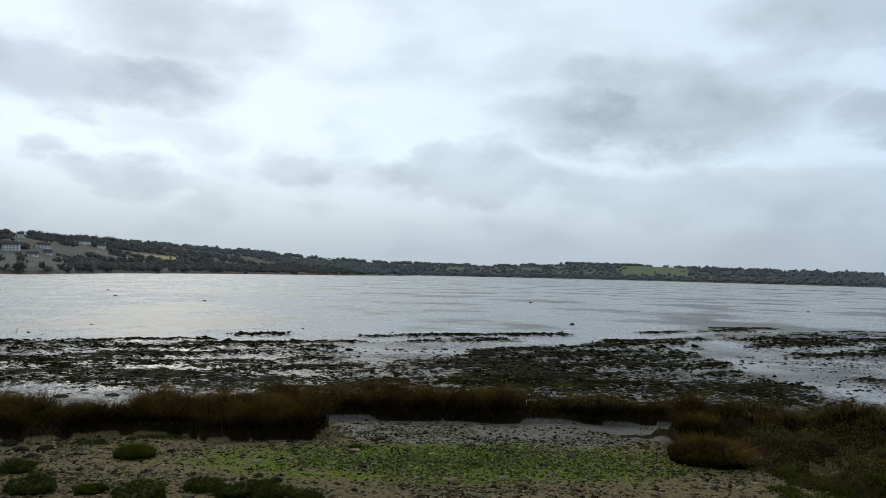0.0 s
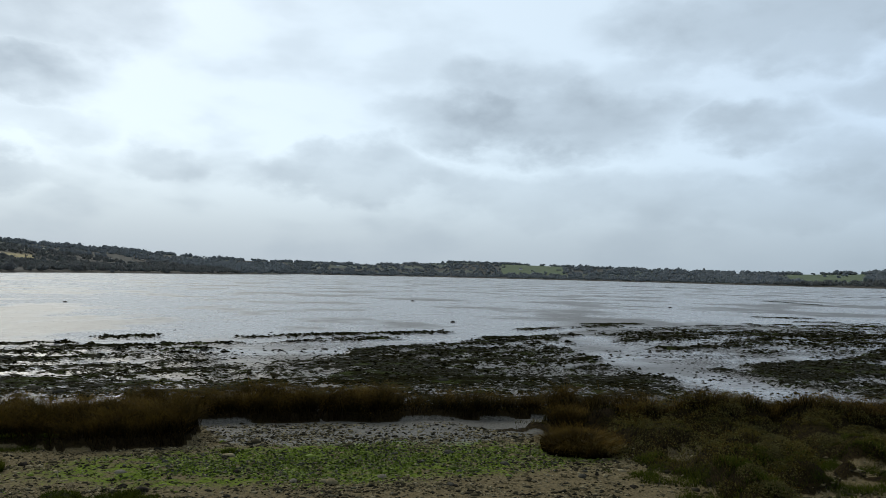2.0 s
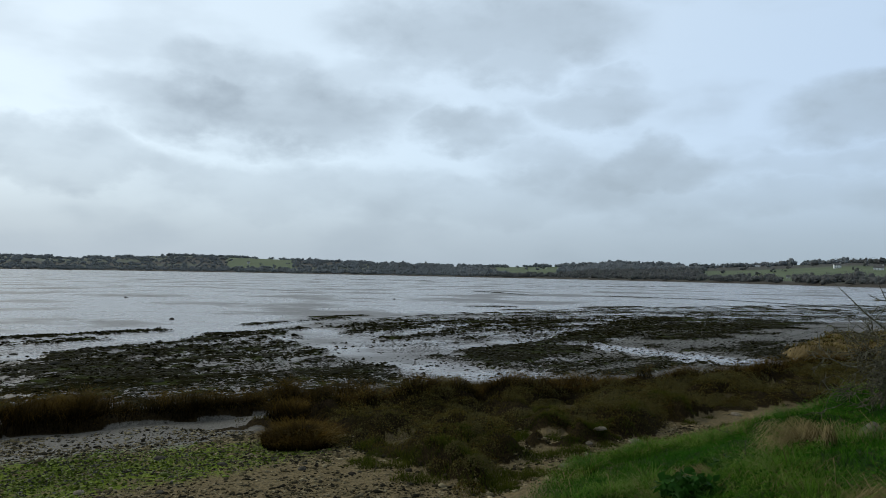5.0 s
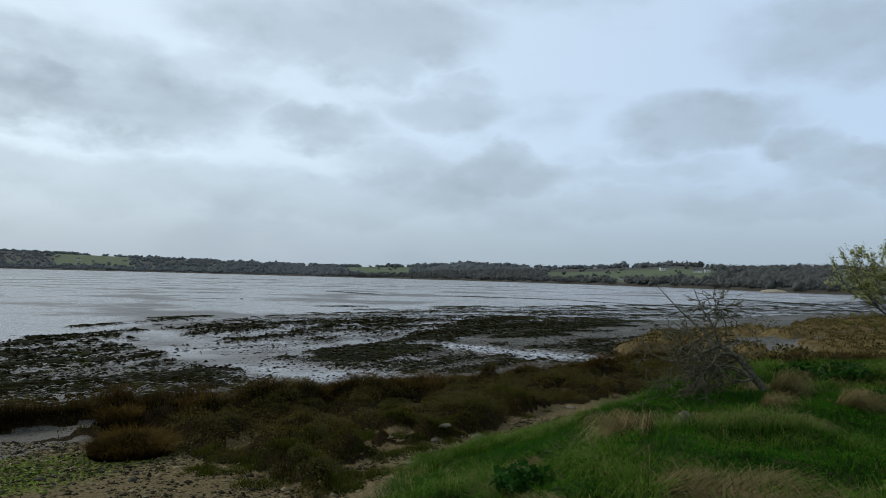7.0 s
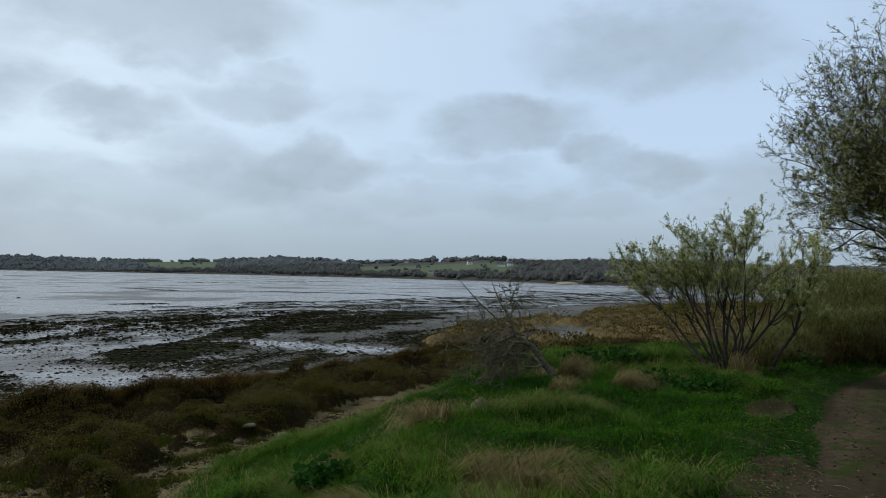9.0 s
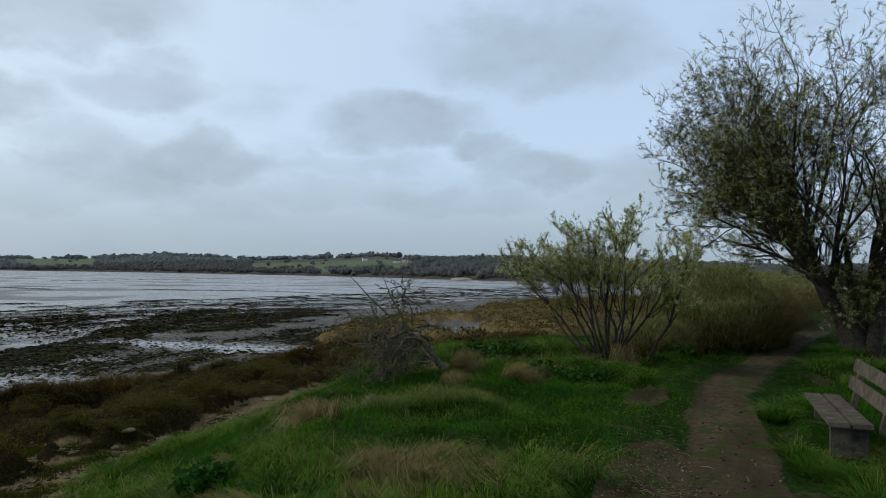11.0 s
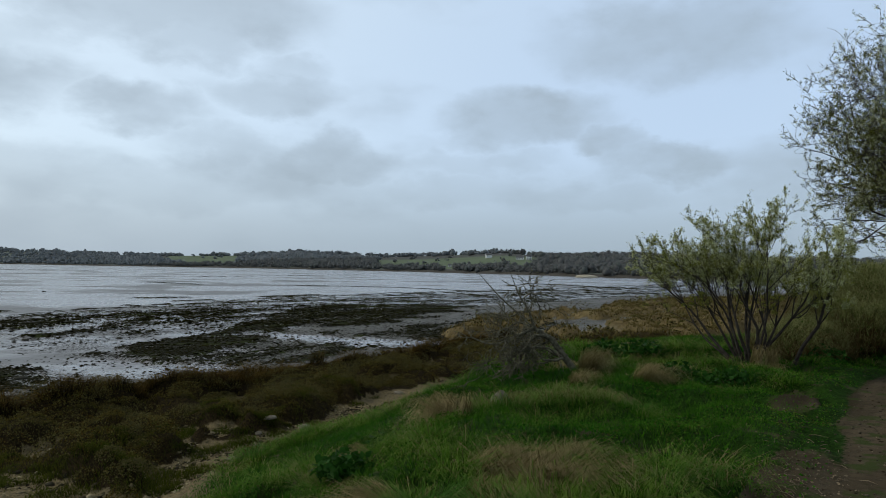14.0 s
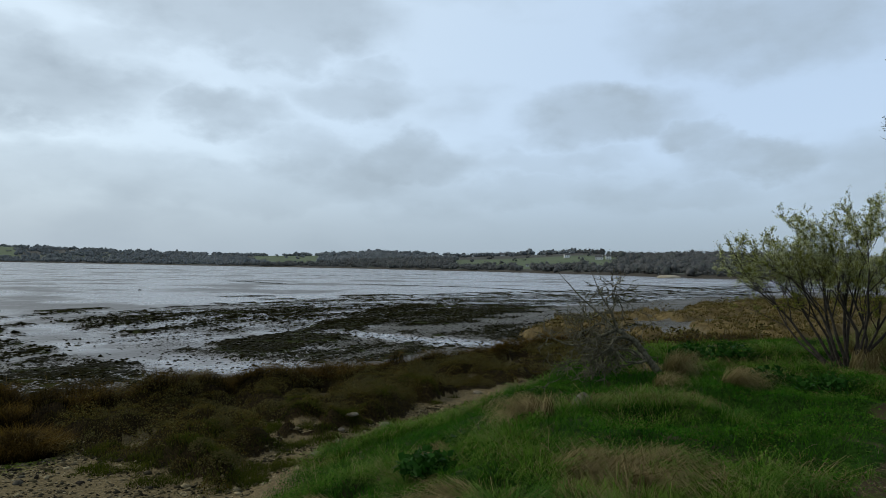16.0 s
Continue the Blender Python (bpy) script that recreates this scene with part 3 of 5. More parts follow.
def cordgrass():
    x, y, rng = scatter(480000, -14, 32, 14, 26, 100)
    keep = (rng.uniform(0, 1, len(x)) < cord_mask(x, y) * np.where(x < 22, 1, 0.6)) & ~((x > 3.2) & (x < 5.2) & (y < 17.5))
    x, y = x[keep], y[keep]
    clump = 0.55 * fbm(x / 0.5, y / 0.5, 101, 2) + 0.45 * fbm(x / 1.3, y / 1.3, 104, 2)
    thin = rng.uniform(0, 1, len(x)) < 0.25 + 0.75 * step(clump, 0.28, 0.5)
    x, y, clump = x[thin], y[thin], clump[thin]
    h = (0.16 + 0.66 * step(clump, 0.22, 0.78)) * rng.uniform(0.55, 1.12, len(x)) * np.where(x > 9, 0.8, 1.0)
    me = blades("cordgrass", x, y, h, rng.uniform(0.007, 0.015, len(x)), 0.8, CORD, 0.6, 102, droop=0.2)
    tagged(new("cordgrass", me), "rust-brown cordgrass bank along the mud", "cordgrass", kind="stuff")


def arched(name, x, y, h, reach, turn, width, material, z=None, drop=0.5, seed=0):
    """Long blades that rise, bend over and hang at the tip."""
    rng = np.random.default_rng(seed)
    n = len(x)
    z = ground_z(x, y) - 0.03 if z is None else z
    c, s = np.cos(turn), np.sin(turn)
    b = turn + np.pi / 2 + rng.normal(0, 0.5, n)
    wx, wy = np.cos(b) * width / 2, np.sin(b) * width / 2
    drop = drop * rng.uniform(0.2, 1.1, n)
    rows = []
    for k, u, w in ((0.0, 0.0, 1.0), (0.22, 0.62, 0.9), (0.62, 1.0, 0.65)):
        px, py, pz = x + c * reach * k, y + s * reach * k, z + h * u
        rows += [np.stack([px - wx * w, py - wy * w, pz], -1), np.stack([px + wx * w, py + wy * w, pz], -1)]
    rows.append(np.stack([x + c * reach, y + s * reach, z + h * (1 - drop)], -1))
    v = np.stack(rows, 1).reshape(-1, 3)
    o = np.arange(n)[:, None] * 7
    f = np.stack([o + [0, 1, 3], o + [0, 3, 2], o + [2, 3, 5], o + [2, 5, 4], o + [4, 5, 6]], 1).reshape(-1, 3)
    me = mesh_of(name, v, f, material)
    me.attributes.new("tip", "FLOAT", "POINT").data.foreach_set("value", np.tile(np.array([0, 0, 0.4, 0.4, 0.75, 0.75, 1], np.float32), n))
    return me


def grass_place(x, y):
    """How thickly grass grows on the bank, and how far the path is."""
    s = y - crest(x) + 1.2 * (fbm(x / 3.0, y / 3.0, 3, 3) - 0.5)
    d = np.abs(y - path_mid(x) + 0.25 * (fbm(x / 0.9, y / 0.9, 41, 2) - 0.5))
    return step(3.6 - s, 0, 0.8) * step(d, 0.32, 0.62) * (1 - 0.85 * bare_patch(x, y)), d


def turf():
    x, y, rng = scatter(430000, 1.5, 27, -4, 12, 108)
    p, d = grass_place(x, y)
    keep = rng.uniform(0, 1, len(x)) < p * np.clip(11 / np.hypot(x, y), 0.45, 1)
    x, y, d = x[keep], y[keep], d[keep]
    h = (0.03 + 0.09 * step(d, 0.6, 1.6)) * rng.uniform(0.5, 1.3, len(x))
    tagged(new("short_turf", blades("short_turf", x, y, h, rng.uniform(0.007, 0.013, len(x)), 0.9, SHORT_TURF, 0.5, 109, droop=0.4, simple=True)), "dense short green turf on the bank", "grass", kind="stuff")
    # small leaves of moss, clover and sorrel among the blades
    x, y, rng = scatter(230000, 1.5, 18, 0.2, 10.5, 116)
    p, d = grass_place(x, y)
    keep = rng.uniform(0, 1, len(x)) < p * step(fbm(x / 0.7, y / 0.7, 117, 3), 0.36, 0.62) * np.clip(8 / np.hypot(x, y), 0.3, 1) ** 1.3
    x, y = x[keep], y[keep]
    z = ground_z(x, y) + 0.02 + 0.10 * rng.uniform(0, 1, len(x)) * step(fbm(x / 0.5, y / 0.5, 118, 2), 0.3, 0.7)
    tagged(new("low_herbs", leaf_mesh("low_herbs", np.stack([x, y, z], -1), 0.017, TURF_LEAF, 119, 1.5, 0.4)), "small green leaves of moss and clover in the turf", "herbs", kind="stuff")
    # tussocks: each a sheaf of blades that hangs outwards
    cx, cy, rng = scatter(9000, 1.5, 27, -4, 11.5, 110)
    p, d = grass_place(cx, cy)
    r = np.hypot(cx, cy)
    wild = fbm(cx / 1.6, cy / 1.6, 111, 3)
    keep = rng.uniform(0, 1, len(cx)) < p * step(d, 0.5, 1.5) * np.clip(9 / r, 0.35, 1) * (0.12 + 0.62 * step(wild, 0.40, 0.6))
    cx, cy, wild, r = cx[keep], cy[keep], wild[keep], r[keep]
    size = rng.uniform(0.5, 1.25, len(cx)) * (0.55 + 0.75 * step(wild, 0.35, 0.7))
    count = (95 * size * np.clip(8 / r, 0.35, 1.3)).astype(int) + 8
    k = np.repeat(np.arange(len(cx)), count)
    n = len(k)
    a = rng.uniform(0, 2 * np.pi, n)
    q = 0.13 * size[k] * np.sqrt(rng.uniform(0, 1, n))
    x, y = cx[k] + np.cos(a) * q, cy[k] + np.sin(a) * q
    comb = rng.uniform(0, 2 * np.pi, len(cx))[k]
    turn = a + rng.normal(0, 0.5, n)
    lean = rng.uniform(0.3, 1.0, n)
    turn = np.arctan2(np.sin(turn) + 0.8 * np.sin(comb), np.cos(turn) + 0.8 * np.cos(comb))
    h = 0.125 * size[k] * rng.uniform(0.35, 1.25, n)
    reach = 0.34 * size[k] * lean
    dry = rng.uniform(0, 1, n) < np.where(fbm(x / 0.9, y / 0.9, 115, 2) > 0.60, 0.30, 0.07)
    width = rng.uniform(0.0035, 0.0075, n) * np.clip(r[k] / 9, 0.9, 1.7)
    tagged(new("bank_grass", arched("turf", x[~dry], y[~dry], h[~dry], reach[~dry], turn[~dry], width[~dry], TURF, drop=0.85, seed=112)), "lush green grass in tussocks over the bank", "grass", kind="stuff")
    tagged(new("dry_grass", arched("dry_grass", x[dry], y[dry], h[dry] * 1.1 + 0.03, reach[dry] * 1.2, turn[dry], width[dry] * 0.8, STRAW, seed=113)), "dry straw blades among the green grass", "grass", kind="stuff")



# ---- building helpers ----


def part(name, me, parent, label=""):
    ob = new(name, me)
    ob.parent = parent
    return tagged(ob, label)


def thing(name, x, y, z, label, category, group="", turn=0.0):
    ob = new(name)
    ob.empty_display_size = 0.1
    ob.matrix_world = pose(x, y, z, 0, 0, turn)
    return tagged(ob, label, category, group)


def gz(x, y):
    return float(ground_z(np.array([x]), np.array([y]))[0])


T0 = (1 + 5 ** 0.5) / 2
ICO_V = np.array([(-1, T0, 0), (1, T0, 0), (-1, -T0, 0), (1, -T0, 0), (0, -1, T0), (0, 1, T0), (0, -1, -T0), (0, 1, -T0), (T0, 0, -1), (T0, 0, 1), (-T0, 0, -1), (-T0, 0, 1)]) / 1.902
ICO_F = np.array([(0, 11, 5), (0, 5, 1), (0, 1, 7), (0, 7, 10), (0, 10, 11), (1, 5, 9), (5, 11, 4), (11, 10, 2), (10, 7, 6), (7, 1, 8),
                  (3, 9, 4), (3, 4, 2), (3, 2, 6), (3, 6, 8), (3, 8, 9), (4, 9, 5), (2, 4, 11), (6, 2, 10), (8, 6, 7), (9, 8, 1)])


def stones_mesh(name, x, y, z, size, flat, material, seed):
    """Many small uneven stones in one mesh."""
    rng = np.random.default_rng(seed)
    n = len(x)
    v = ICO_V[None] * (1 + rng.uniform(-0.3, 0.3, (n, 12, 1)))
    v = v * np.stack([size * rng.uniform(0.7, 1.4, n), size * rng.uniform(0.6, 1.1, n), size * flat * rng.uniform(0.6, 1.3, n)], -1)[:, None]
    a = rng.uniform(0, 2 * np.pi, n)
    c, s = np.cos(a)[:, None], np.sin(a)[:, None]
    v = np.stack([v[..., 0] * c - v[..., 1] * s, v[..., 0] * s + v[..., 1] * c, v[..., 2]], -1)
    v = v + np.stack([x, y, z], -1)[:, None]
    f = (np.arange(n)[:, None, None] * 12 + ICO_F[None]).reshape(-1, 3)
    return mesh_of(name, v.reshape(-1, 3), f, material)


def pebbles_mesh(name, x, y, z, size, flat, material, seed):
    """Very many small flat pebbles in one mesh."""
    rng = np.random.default_rng(seed)
    n = len(x)
    v = np.array([(1, 0, 0), (0, 1, 0), (-1, 0, 0), (0, -1, 0), (0, 0, 1), (0, 0, -1)], float)[None] * (1 + rng.uniform(-0.35, 0.35, (n, 6, 1)))
    v[:, 4, :2] = rng.uniform(-0.4, 0.4, (n, 2))
    v = v * np.stack([size * rng.uniform(0.8, 1.6, n), size * rng.uniform(0.6, 1.1, n), size * flat * rng.uniform(0.6, 1.3, n)], -1)[:, None]
    a = rng.uniform(0, 2 * np.pi, n)
    c, s = np.cos(a)[:, None], np.sin(a)[:, None]
    v = np.stack([v[..., 0] * c - v[..., 1] * s, v[..., 0] * s + v[..., 1] * c, v[..., 2]], -1) + np.stack([x, y, z], -1)[:, None]
    f = np.array([(0, 1, 4), (1, 2, 4), (2, 3, 4), (3, 0, 4), (1, 0, 5), (2, 1, 5), (3, 2, 5), (0, 3, 5)])
    return mesh_of(name, v.reshape(-1, 3), (np.arange(n)[:, None, None] * 6 + f[None]).reshape(-1, 3), material)


def lump_mesh(name, sx, sy, sz, rough, material, seed, cuts=3, sink=0.25):
    """One boulder: a rounded block with broken faces, its foot a little below the ground."""
    bm = bmesh.new()
    bmesh.ops.create_icosphere(bm, subdivisions=cuts, radius=1.0)
    off = Vector((seed * 7.13, seed * 3.7, seed * 1.9))
    for v in bm.verts:
        k = 1 + rough * (noise.fractal(v.co * 1.3 + off, 1.0, 2.0, 4) + 0.4 * noise.cell(v.co * 1.7 + off))
        v.co = Vector((v.co.x * sx * k, v.co.y * sy * k, max(v.co.z * sz * k, -sz * sink)))
    for f in bm.faces:
        f.smooth = True
    me = bpy.data.meshes.new(name)
    bm.to_mesh(me)
    bm.free()
    me.materials.append(material)
    return me


def leaf_mesh(name, p, size, material, seed, long=1.6, flat=0.0):
    """Many small leaves, each a folded diamond of two triangles, at the points p."""
    rng = np.random.default_rng(seed)
    n = len(p)
    d = rng.normal(size=(n, 3))
    d[:, 2] *= 1 - flat
    d /= np.linalg.norm(d, axis=1)[:, None]
    e = np.cross(d, rng.normal(size=(n, 3)))
    e /= np.linalg.norm(e, axis=1)[:, None] + 1e-9
    s = (size * rng.uniform(0.6, 1.3, n))[:, None]
    up = np.cross(d, e) * s * 0.18
    v = np.stack([p, p + d * s * long * 0.5 + e * s * 0.5 + up, p + d * s * long, p + d * s * long * 0.5 - e * s * 0.5 + up], 1).reshape(-1, 3)
    o = np.arange(n)[:, None] * 4
    f = np.stack([o + [0, 1, 2], o + [0, 2, 3]], 1).reshape(-1, 3)
    return mesh_of(name, v, f, material)


class Twigs:
    """Collects tapered tubes for the wood of a plant, thick and thin apart, and the tips that bear leaves."""

    def __init__(self, seed, least=0.003):
        self.least = least
        self.rng = np.random.default_rng(seed)
        self.v, self.f = {"thick": [], "thin": []}, {"thick": [], "thin": []}
        self.tips, self.count = [], {"thick": 0, "thin": 0}

    def tube(self, pts, radii, key, sides):
        pts = np.array(pts)
        base = self.count[key]
        self.count[key] += len(pts) * sides
        d = np.gradient(pts, axis=0)
        d /= np.linalg.norm(d, axis=1)[:, None] + 1e-9
        ref = np.where(np.abs(d[:, 2:3]) > 0.9, [[1.0, 0, 0]], [[0, 0, 1.0]])
        a = np.cross(d, ref)
        a /= np.linalg.norm(a, axis=1)[:, None] + 1e-9
        b = np.cross(d, a)
        t = np.arange(sides) * 2 * np.pi / sides
        ring = pts[:, None] + (np.cos(t)[None, :, None] * a[:, None] + np.sin(t)[None, :, None] * b[:, None]) * np.array(radii)[:, None, None]
        self.v[key].append(ring.reshape(-1, 3))
        n = len(pts)
        i, j = np.meshgrid(np.arange(n - 1), np.arange(sides), indexing="ij")
        j2 = (j + 1) % sides
        q = np.stack([i * sides + j, i * sides + j2, (i + 1) * sides + j2, (i + 1) * sides + j], -1).reshape(-1, 4)
        self.f[key].append(q + base)

    def grow(self, p, d, length, radius, depth, wiggle=0.25, rise=0.1, kids=(4, 5, 4, 3), spread=0.8, shrink=0.6, bare=2):
        rng = self.rng
        steps = 5 if depth > 1 else 3 if depth == 1 else 2
        pts, rad = [np.array(p, float)], [radius]
        d = np.array(d, float)
        d /= np.linalg.norm(d)
        ways = [d.copy()]
        for k in range(steps):
            d = d + rng.normal(size=3) * wiggle + np.array([0, 0, rise])
            d /= np.linalg.norm(d)
            pts.append(pts[-1] + d * length / steps)
            rad.append(radius * (1 - 0.62 * (k + 1) / steps))
            ways.append(d.copy())
        self.tube(pts, rad, "thick" if depth >= 3 else "thin", 6 if depth >= 3 else 3)
        if depth <= 1:
            for k in range(1, steps + 1):
                self.tips.append((pts[k], ways[k]))
        if depth == 0:
            return
        for c in range(kids[min(depth, len(kids) - 1)]):
            k = rng.integers(bare if depth >= 4 else 2 if depth >= 3 else 1, steps + 1)
            side = rng.normal(size=3)
            side -= ways[k] * (side @ ways[k])
            side /= np.linalg.norm(side) + 1e-9
            nd_ = ways[k] * rng.uniform(0.5, 1.0) + side * spread * rng.uniform(0.5, 1.1)
            self.grow(pts[k], nd_, length * shrink * rng.uniform(0.7, 1.15), max(rad[k] * 0.62, self.least), depth - 1, wiggle, rise, kids, spread, shrink, bare)

    def mesh(self, key, name, material):
        return mesh_of(name, np.vstack(self.v[key]), np.vstack(self.f[key]), material, True)

    def clusters(self, n, each, jitter):
        """Places of leaves that sit together in small bunches along the twigs."""
        k = self.rng.integers(0, len(self.tips), n)
        p = np.array([t[0] for t in self.tips])[k] + np.array([t[1] for t in self.tips])[k] * self.rng.uniform(-0.05, 0.05, (n, 1))
        return np.repeat(p, each, 0) + self.rng.normal(size=(n * each, 3)) * jitter

    def along(self, n, jitter):
        k = self.rng.integers(0, len(self.tips), n)
        p = np.array([t[0] for t in self.tips])[k]
        return p + self.rng.normal(size=(n, 3)) * jitter


# ---- more materials ----


def plain(name, lo, hi, scale=8.0, rough=0.85, bumpy=0.4, dist=0.02, spec=0.3, detail=5):
    m, nt = mat(name)
    p = own_vec(nt)
    n = noise_tex(nt, p, scale, detail, 0.62)
    n2 = noise_tex(nt, p, scale * 5, 3, 0.6)
    c = mixc(nt, ramp(nt, n, 0.3, 0.7), lo, hi)
    c = mixc(nt, ramp(nt, n2, 0.55, 0.8, 0.0, 0.5), c, tuple(0.55 * v for v in lo))
    shade(nt, c, rough, bump(nt, m1(nt, "ADD", n, m1(nt, "MULTIPLY", n2, 0.4)), bumpy, dist), spec)
    return m


def island(name, colours, rough=0.8, spec=0.25, scale=25.0, leaf=0.0, drift=None):
    """Colours that change from stone to stone or leaf to leaf."""
    m, nt = mat(name)
    r = nd(nt, "ShaderNodeNewGeometry").outputs["Random Per Island"]
    c = colours[0]
    for k, col in enumerate(colours[1:]):
        lo = (k + 1) / len(colours)
        c = mixc(nt, ramp(nt, r, lo - 0.06, lo + 0.06), c, col)
    n = noise_tex(nt, place_vec(nt), scale, 4, 0.6)
    c = mixc(nt, ramp(nt, n, 0.35, 0.75, 0.0, 0.45), c, tuple(0.4 * v for v in colours[0]))
    if leaf:
        c = mixc(nt, ramp(nt, noise_tex(nt, place_vec(nt), 1.1, 3), 0.40, 0.62, 0.0, 0.6), c, drift or colours[0])
        leafy(nt, c, rough, leaf)
    else:
        shade(nt, c, rough, bump(nt, n, 0.4, 0.01), spec)
    return m


BARK = plain("dark_bark", (0.018, 0.014, 0.010), (0.055, 0.045, 0.034), 14, 0.9, 0.8)
LICHEN_BARK = plain("lichened_twigs", (0.036, 0.031, 0.020), (0.16, 0.15, 0.10), 20, 0.9, 0.8)
WRACK = island("weed_stone", [(0.006, 0.006, 0.003), (0.012, 0.011, 0.004), (0.026, 0.025, 0.009), (0.060, 0.058, 0.046)], 0.85, 0.0)
PEBBLE = island("shingle", [(0.022, 0.020, 0.014), (0.090, 0.076, 0.044), (0.18, 0.148, 0.082), (0.34, 0.29, 0.18), (0.044, 0.040, 0.028)], 0.9, 0.02)
GREEN_PEBBLE = island("algae_shingle", [(0.060, 0.085, 0.008), (0.11, 0.15, 0.014), (0.17, 0.23, 0.03), (0.06, 0.058, 0.045)], 0.7, 0.15)
PURSLANE = island("marsh_leaf", [(0.014, 0.012, 0.003), (0.092, 0.078, 0.015), (0.185, 0.165, 0.050), (0.100, 0.058, 0.009)], 0.7, 0.03, leaf=0.3, drift=(0.105, 0.100, 0.042))
LEAF = island("young_leaf", [(0.12, 0.140, 0.012), (0.24, 0.265, 0.03), (0.36, 0.375, 0.07)], 0.6, 0.04, leaf=0.45, drift=(0.22, 0.23, 0.06))
TREE_LEAF = island("olive_leaf", [(0.065, 0.078, 0.006), (0.14, 0.155, 0.014), (0.26, 0.27, 0.04)], 0.6, 0.04, leaf=0.4)
BLOSSOM = island("blossom", [(0.62, 0.65, 0.34), (0.78, 0.80, 0.55), (0.70, 0.73, 0.42)], 0.7, 0.04, leaf=0.45, drift=(0.60, 0.64, 0.32))
HERB = island("broad_leaf", [(0.012, 0.045, 0.006), (0.025, 0.085, 0.010), (0.04, 0.12, 0.02)], 0.5, 0.2, leaf=0.3)
# far woods: distance haze is put into these pale, bluish base colours
HAZED_NEARWOOD = island("hazed_grey_wood", [(0.170, 0.178, 0.178), (0.195, 0.200, 0.200), (0.160, 0.182, 0.165), (0.22, 0.218, 0.216)], 0.95, 0.05, 0.2, 0.5, drift=(0.18, 0.188, 0.188))
HAZED_FARWOOD = island("hazed_winter_wood", [(0.255, 0.282, 0.302), (0.28, 0.302, 0.32), (0.245, 0.28, 0.275), (0.30, 0.318, 0.332)], 0.95, 0.05, 0.2, 0.5, drift=(0.265, 0.29, 0.31))
MOSS = plain("mossy_rock", (0.010, 0.014, 0.003), (0.048, 0.050, 0.009), 9, 0.95, 0.9, 0.03, 0.1)
ROCK = plain("grey_rock", (0.035, 0.033, 0.028), (0.10, 0.092, 0.072), 7, 0.9, 0.8, 0.02, 0.08)
DARK_ROCK = plain("wet_dark_rock", (0.010, 0.008, 0.006), (0.040, 0.034, 0.026), 6, 0.9, 0.8, 0.02, 0.05)
LICHEN_ROCK = plain("lichened_rock", (0.055, 0.052, 0.042), (0.17, 0.16, 0.13), 14, 0.9, 0.9, 0.02, 0.08)
PALE_ROCK = plain("pale_rock", (0.12, 0.105, 0.08), (0.26, 0.23, 0.18), 6, 0.9, 0.6, 0.02, 0.1)
PLANK = plain("weathered_plank", (0.045, 0.036, 0.028), (0.12, 0.10, 0.08), 9, 0.85, 0.7, 0.01)
CONCRETE = plain("weathered_concrete", (0.15, 0.145, 0.13), (0.28, 0.27, 0.25), 8, 0.9, 0.5, 0.01)
RENDER_WHITE = plain("white_render", (0.68, 0.68, 0.66), (0.80, 0.80, 0.78), 0.6, 0.9, 0.1)
SLATE = plain("slate_roof", (0.07, 0.072, 0.078), (0.12, 0.12, 0.125), 0.8, 0.8, 0.3)
PANE = plain("dark_pane", (0.02, 0.022, 0.025), (0.04, 0.042, 0.045), 1.0, 0.15, 0.0)
SANDY = plain("sand_bank", (0.26, 0.23, 0.17), (0.40, 0.36, 0.28), 0.3, 0.9, 0.3)

TURF_LEAF = island("turf_leaf", [(0.012, 0.052, 0.003), (0.034, 0.130, 0.008), (0.075, 0.210, 0.014), (0.12, 0.19, 0.032), (0.09, 0.085, 0.025)], 0.7, 0.04, leaf=0.25, drift=(0.020, 0.105, 0.006))
cordgrass()
turf()

# ---- the far shore: woods, hedges and houses ----


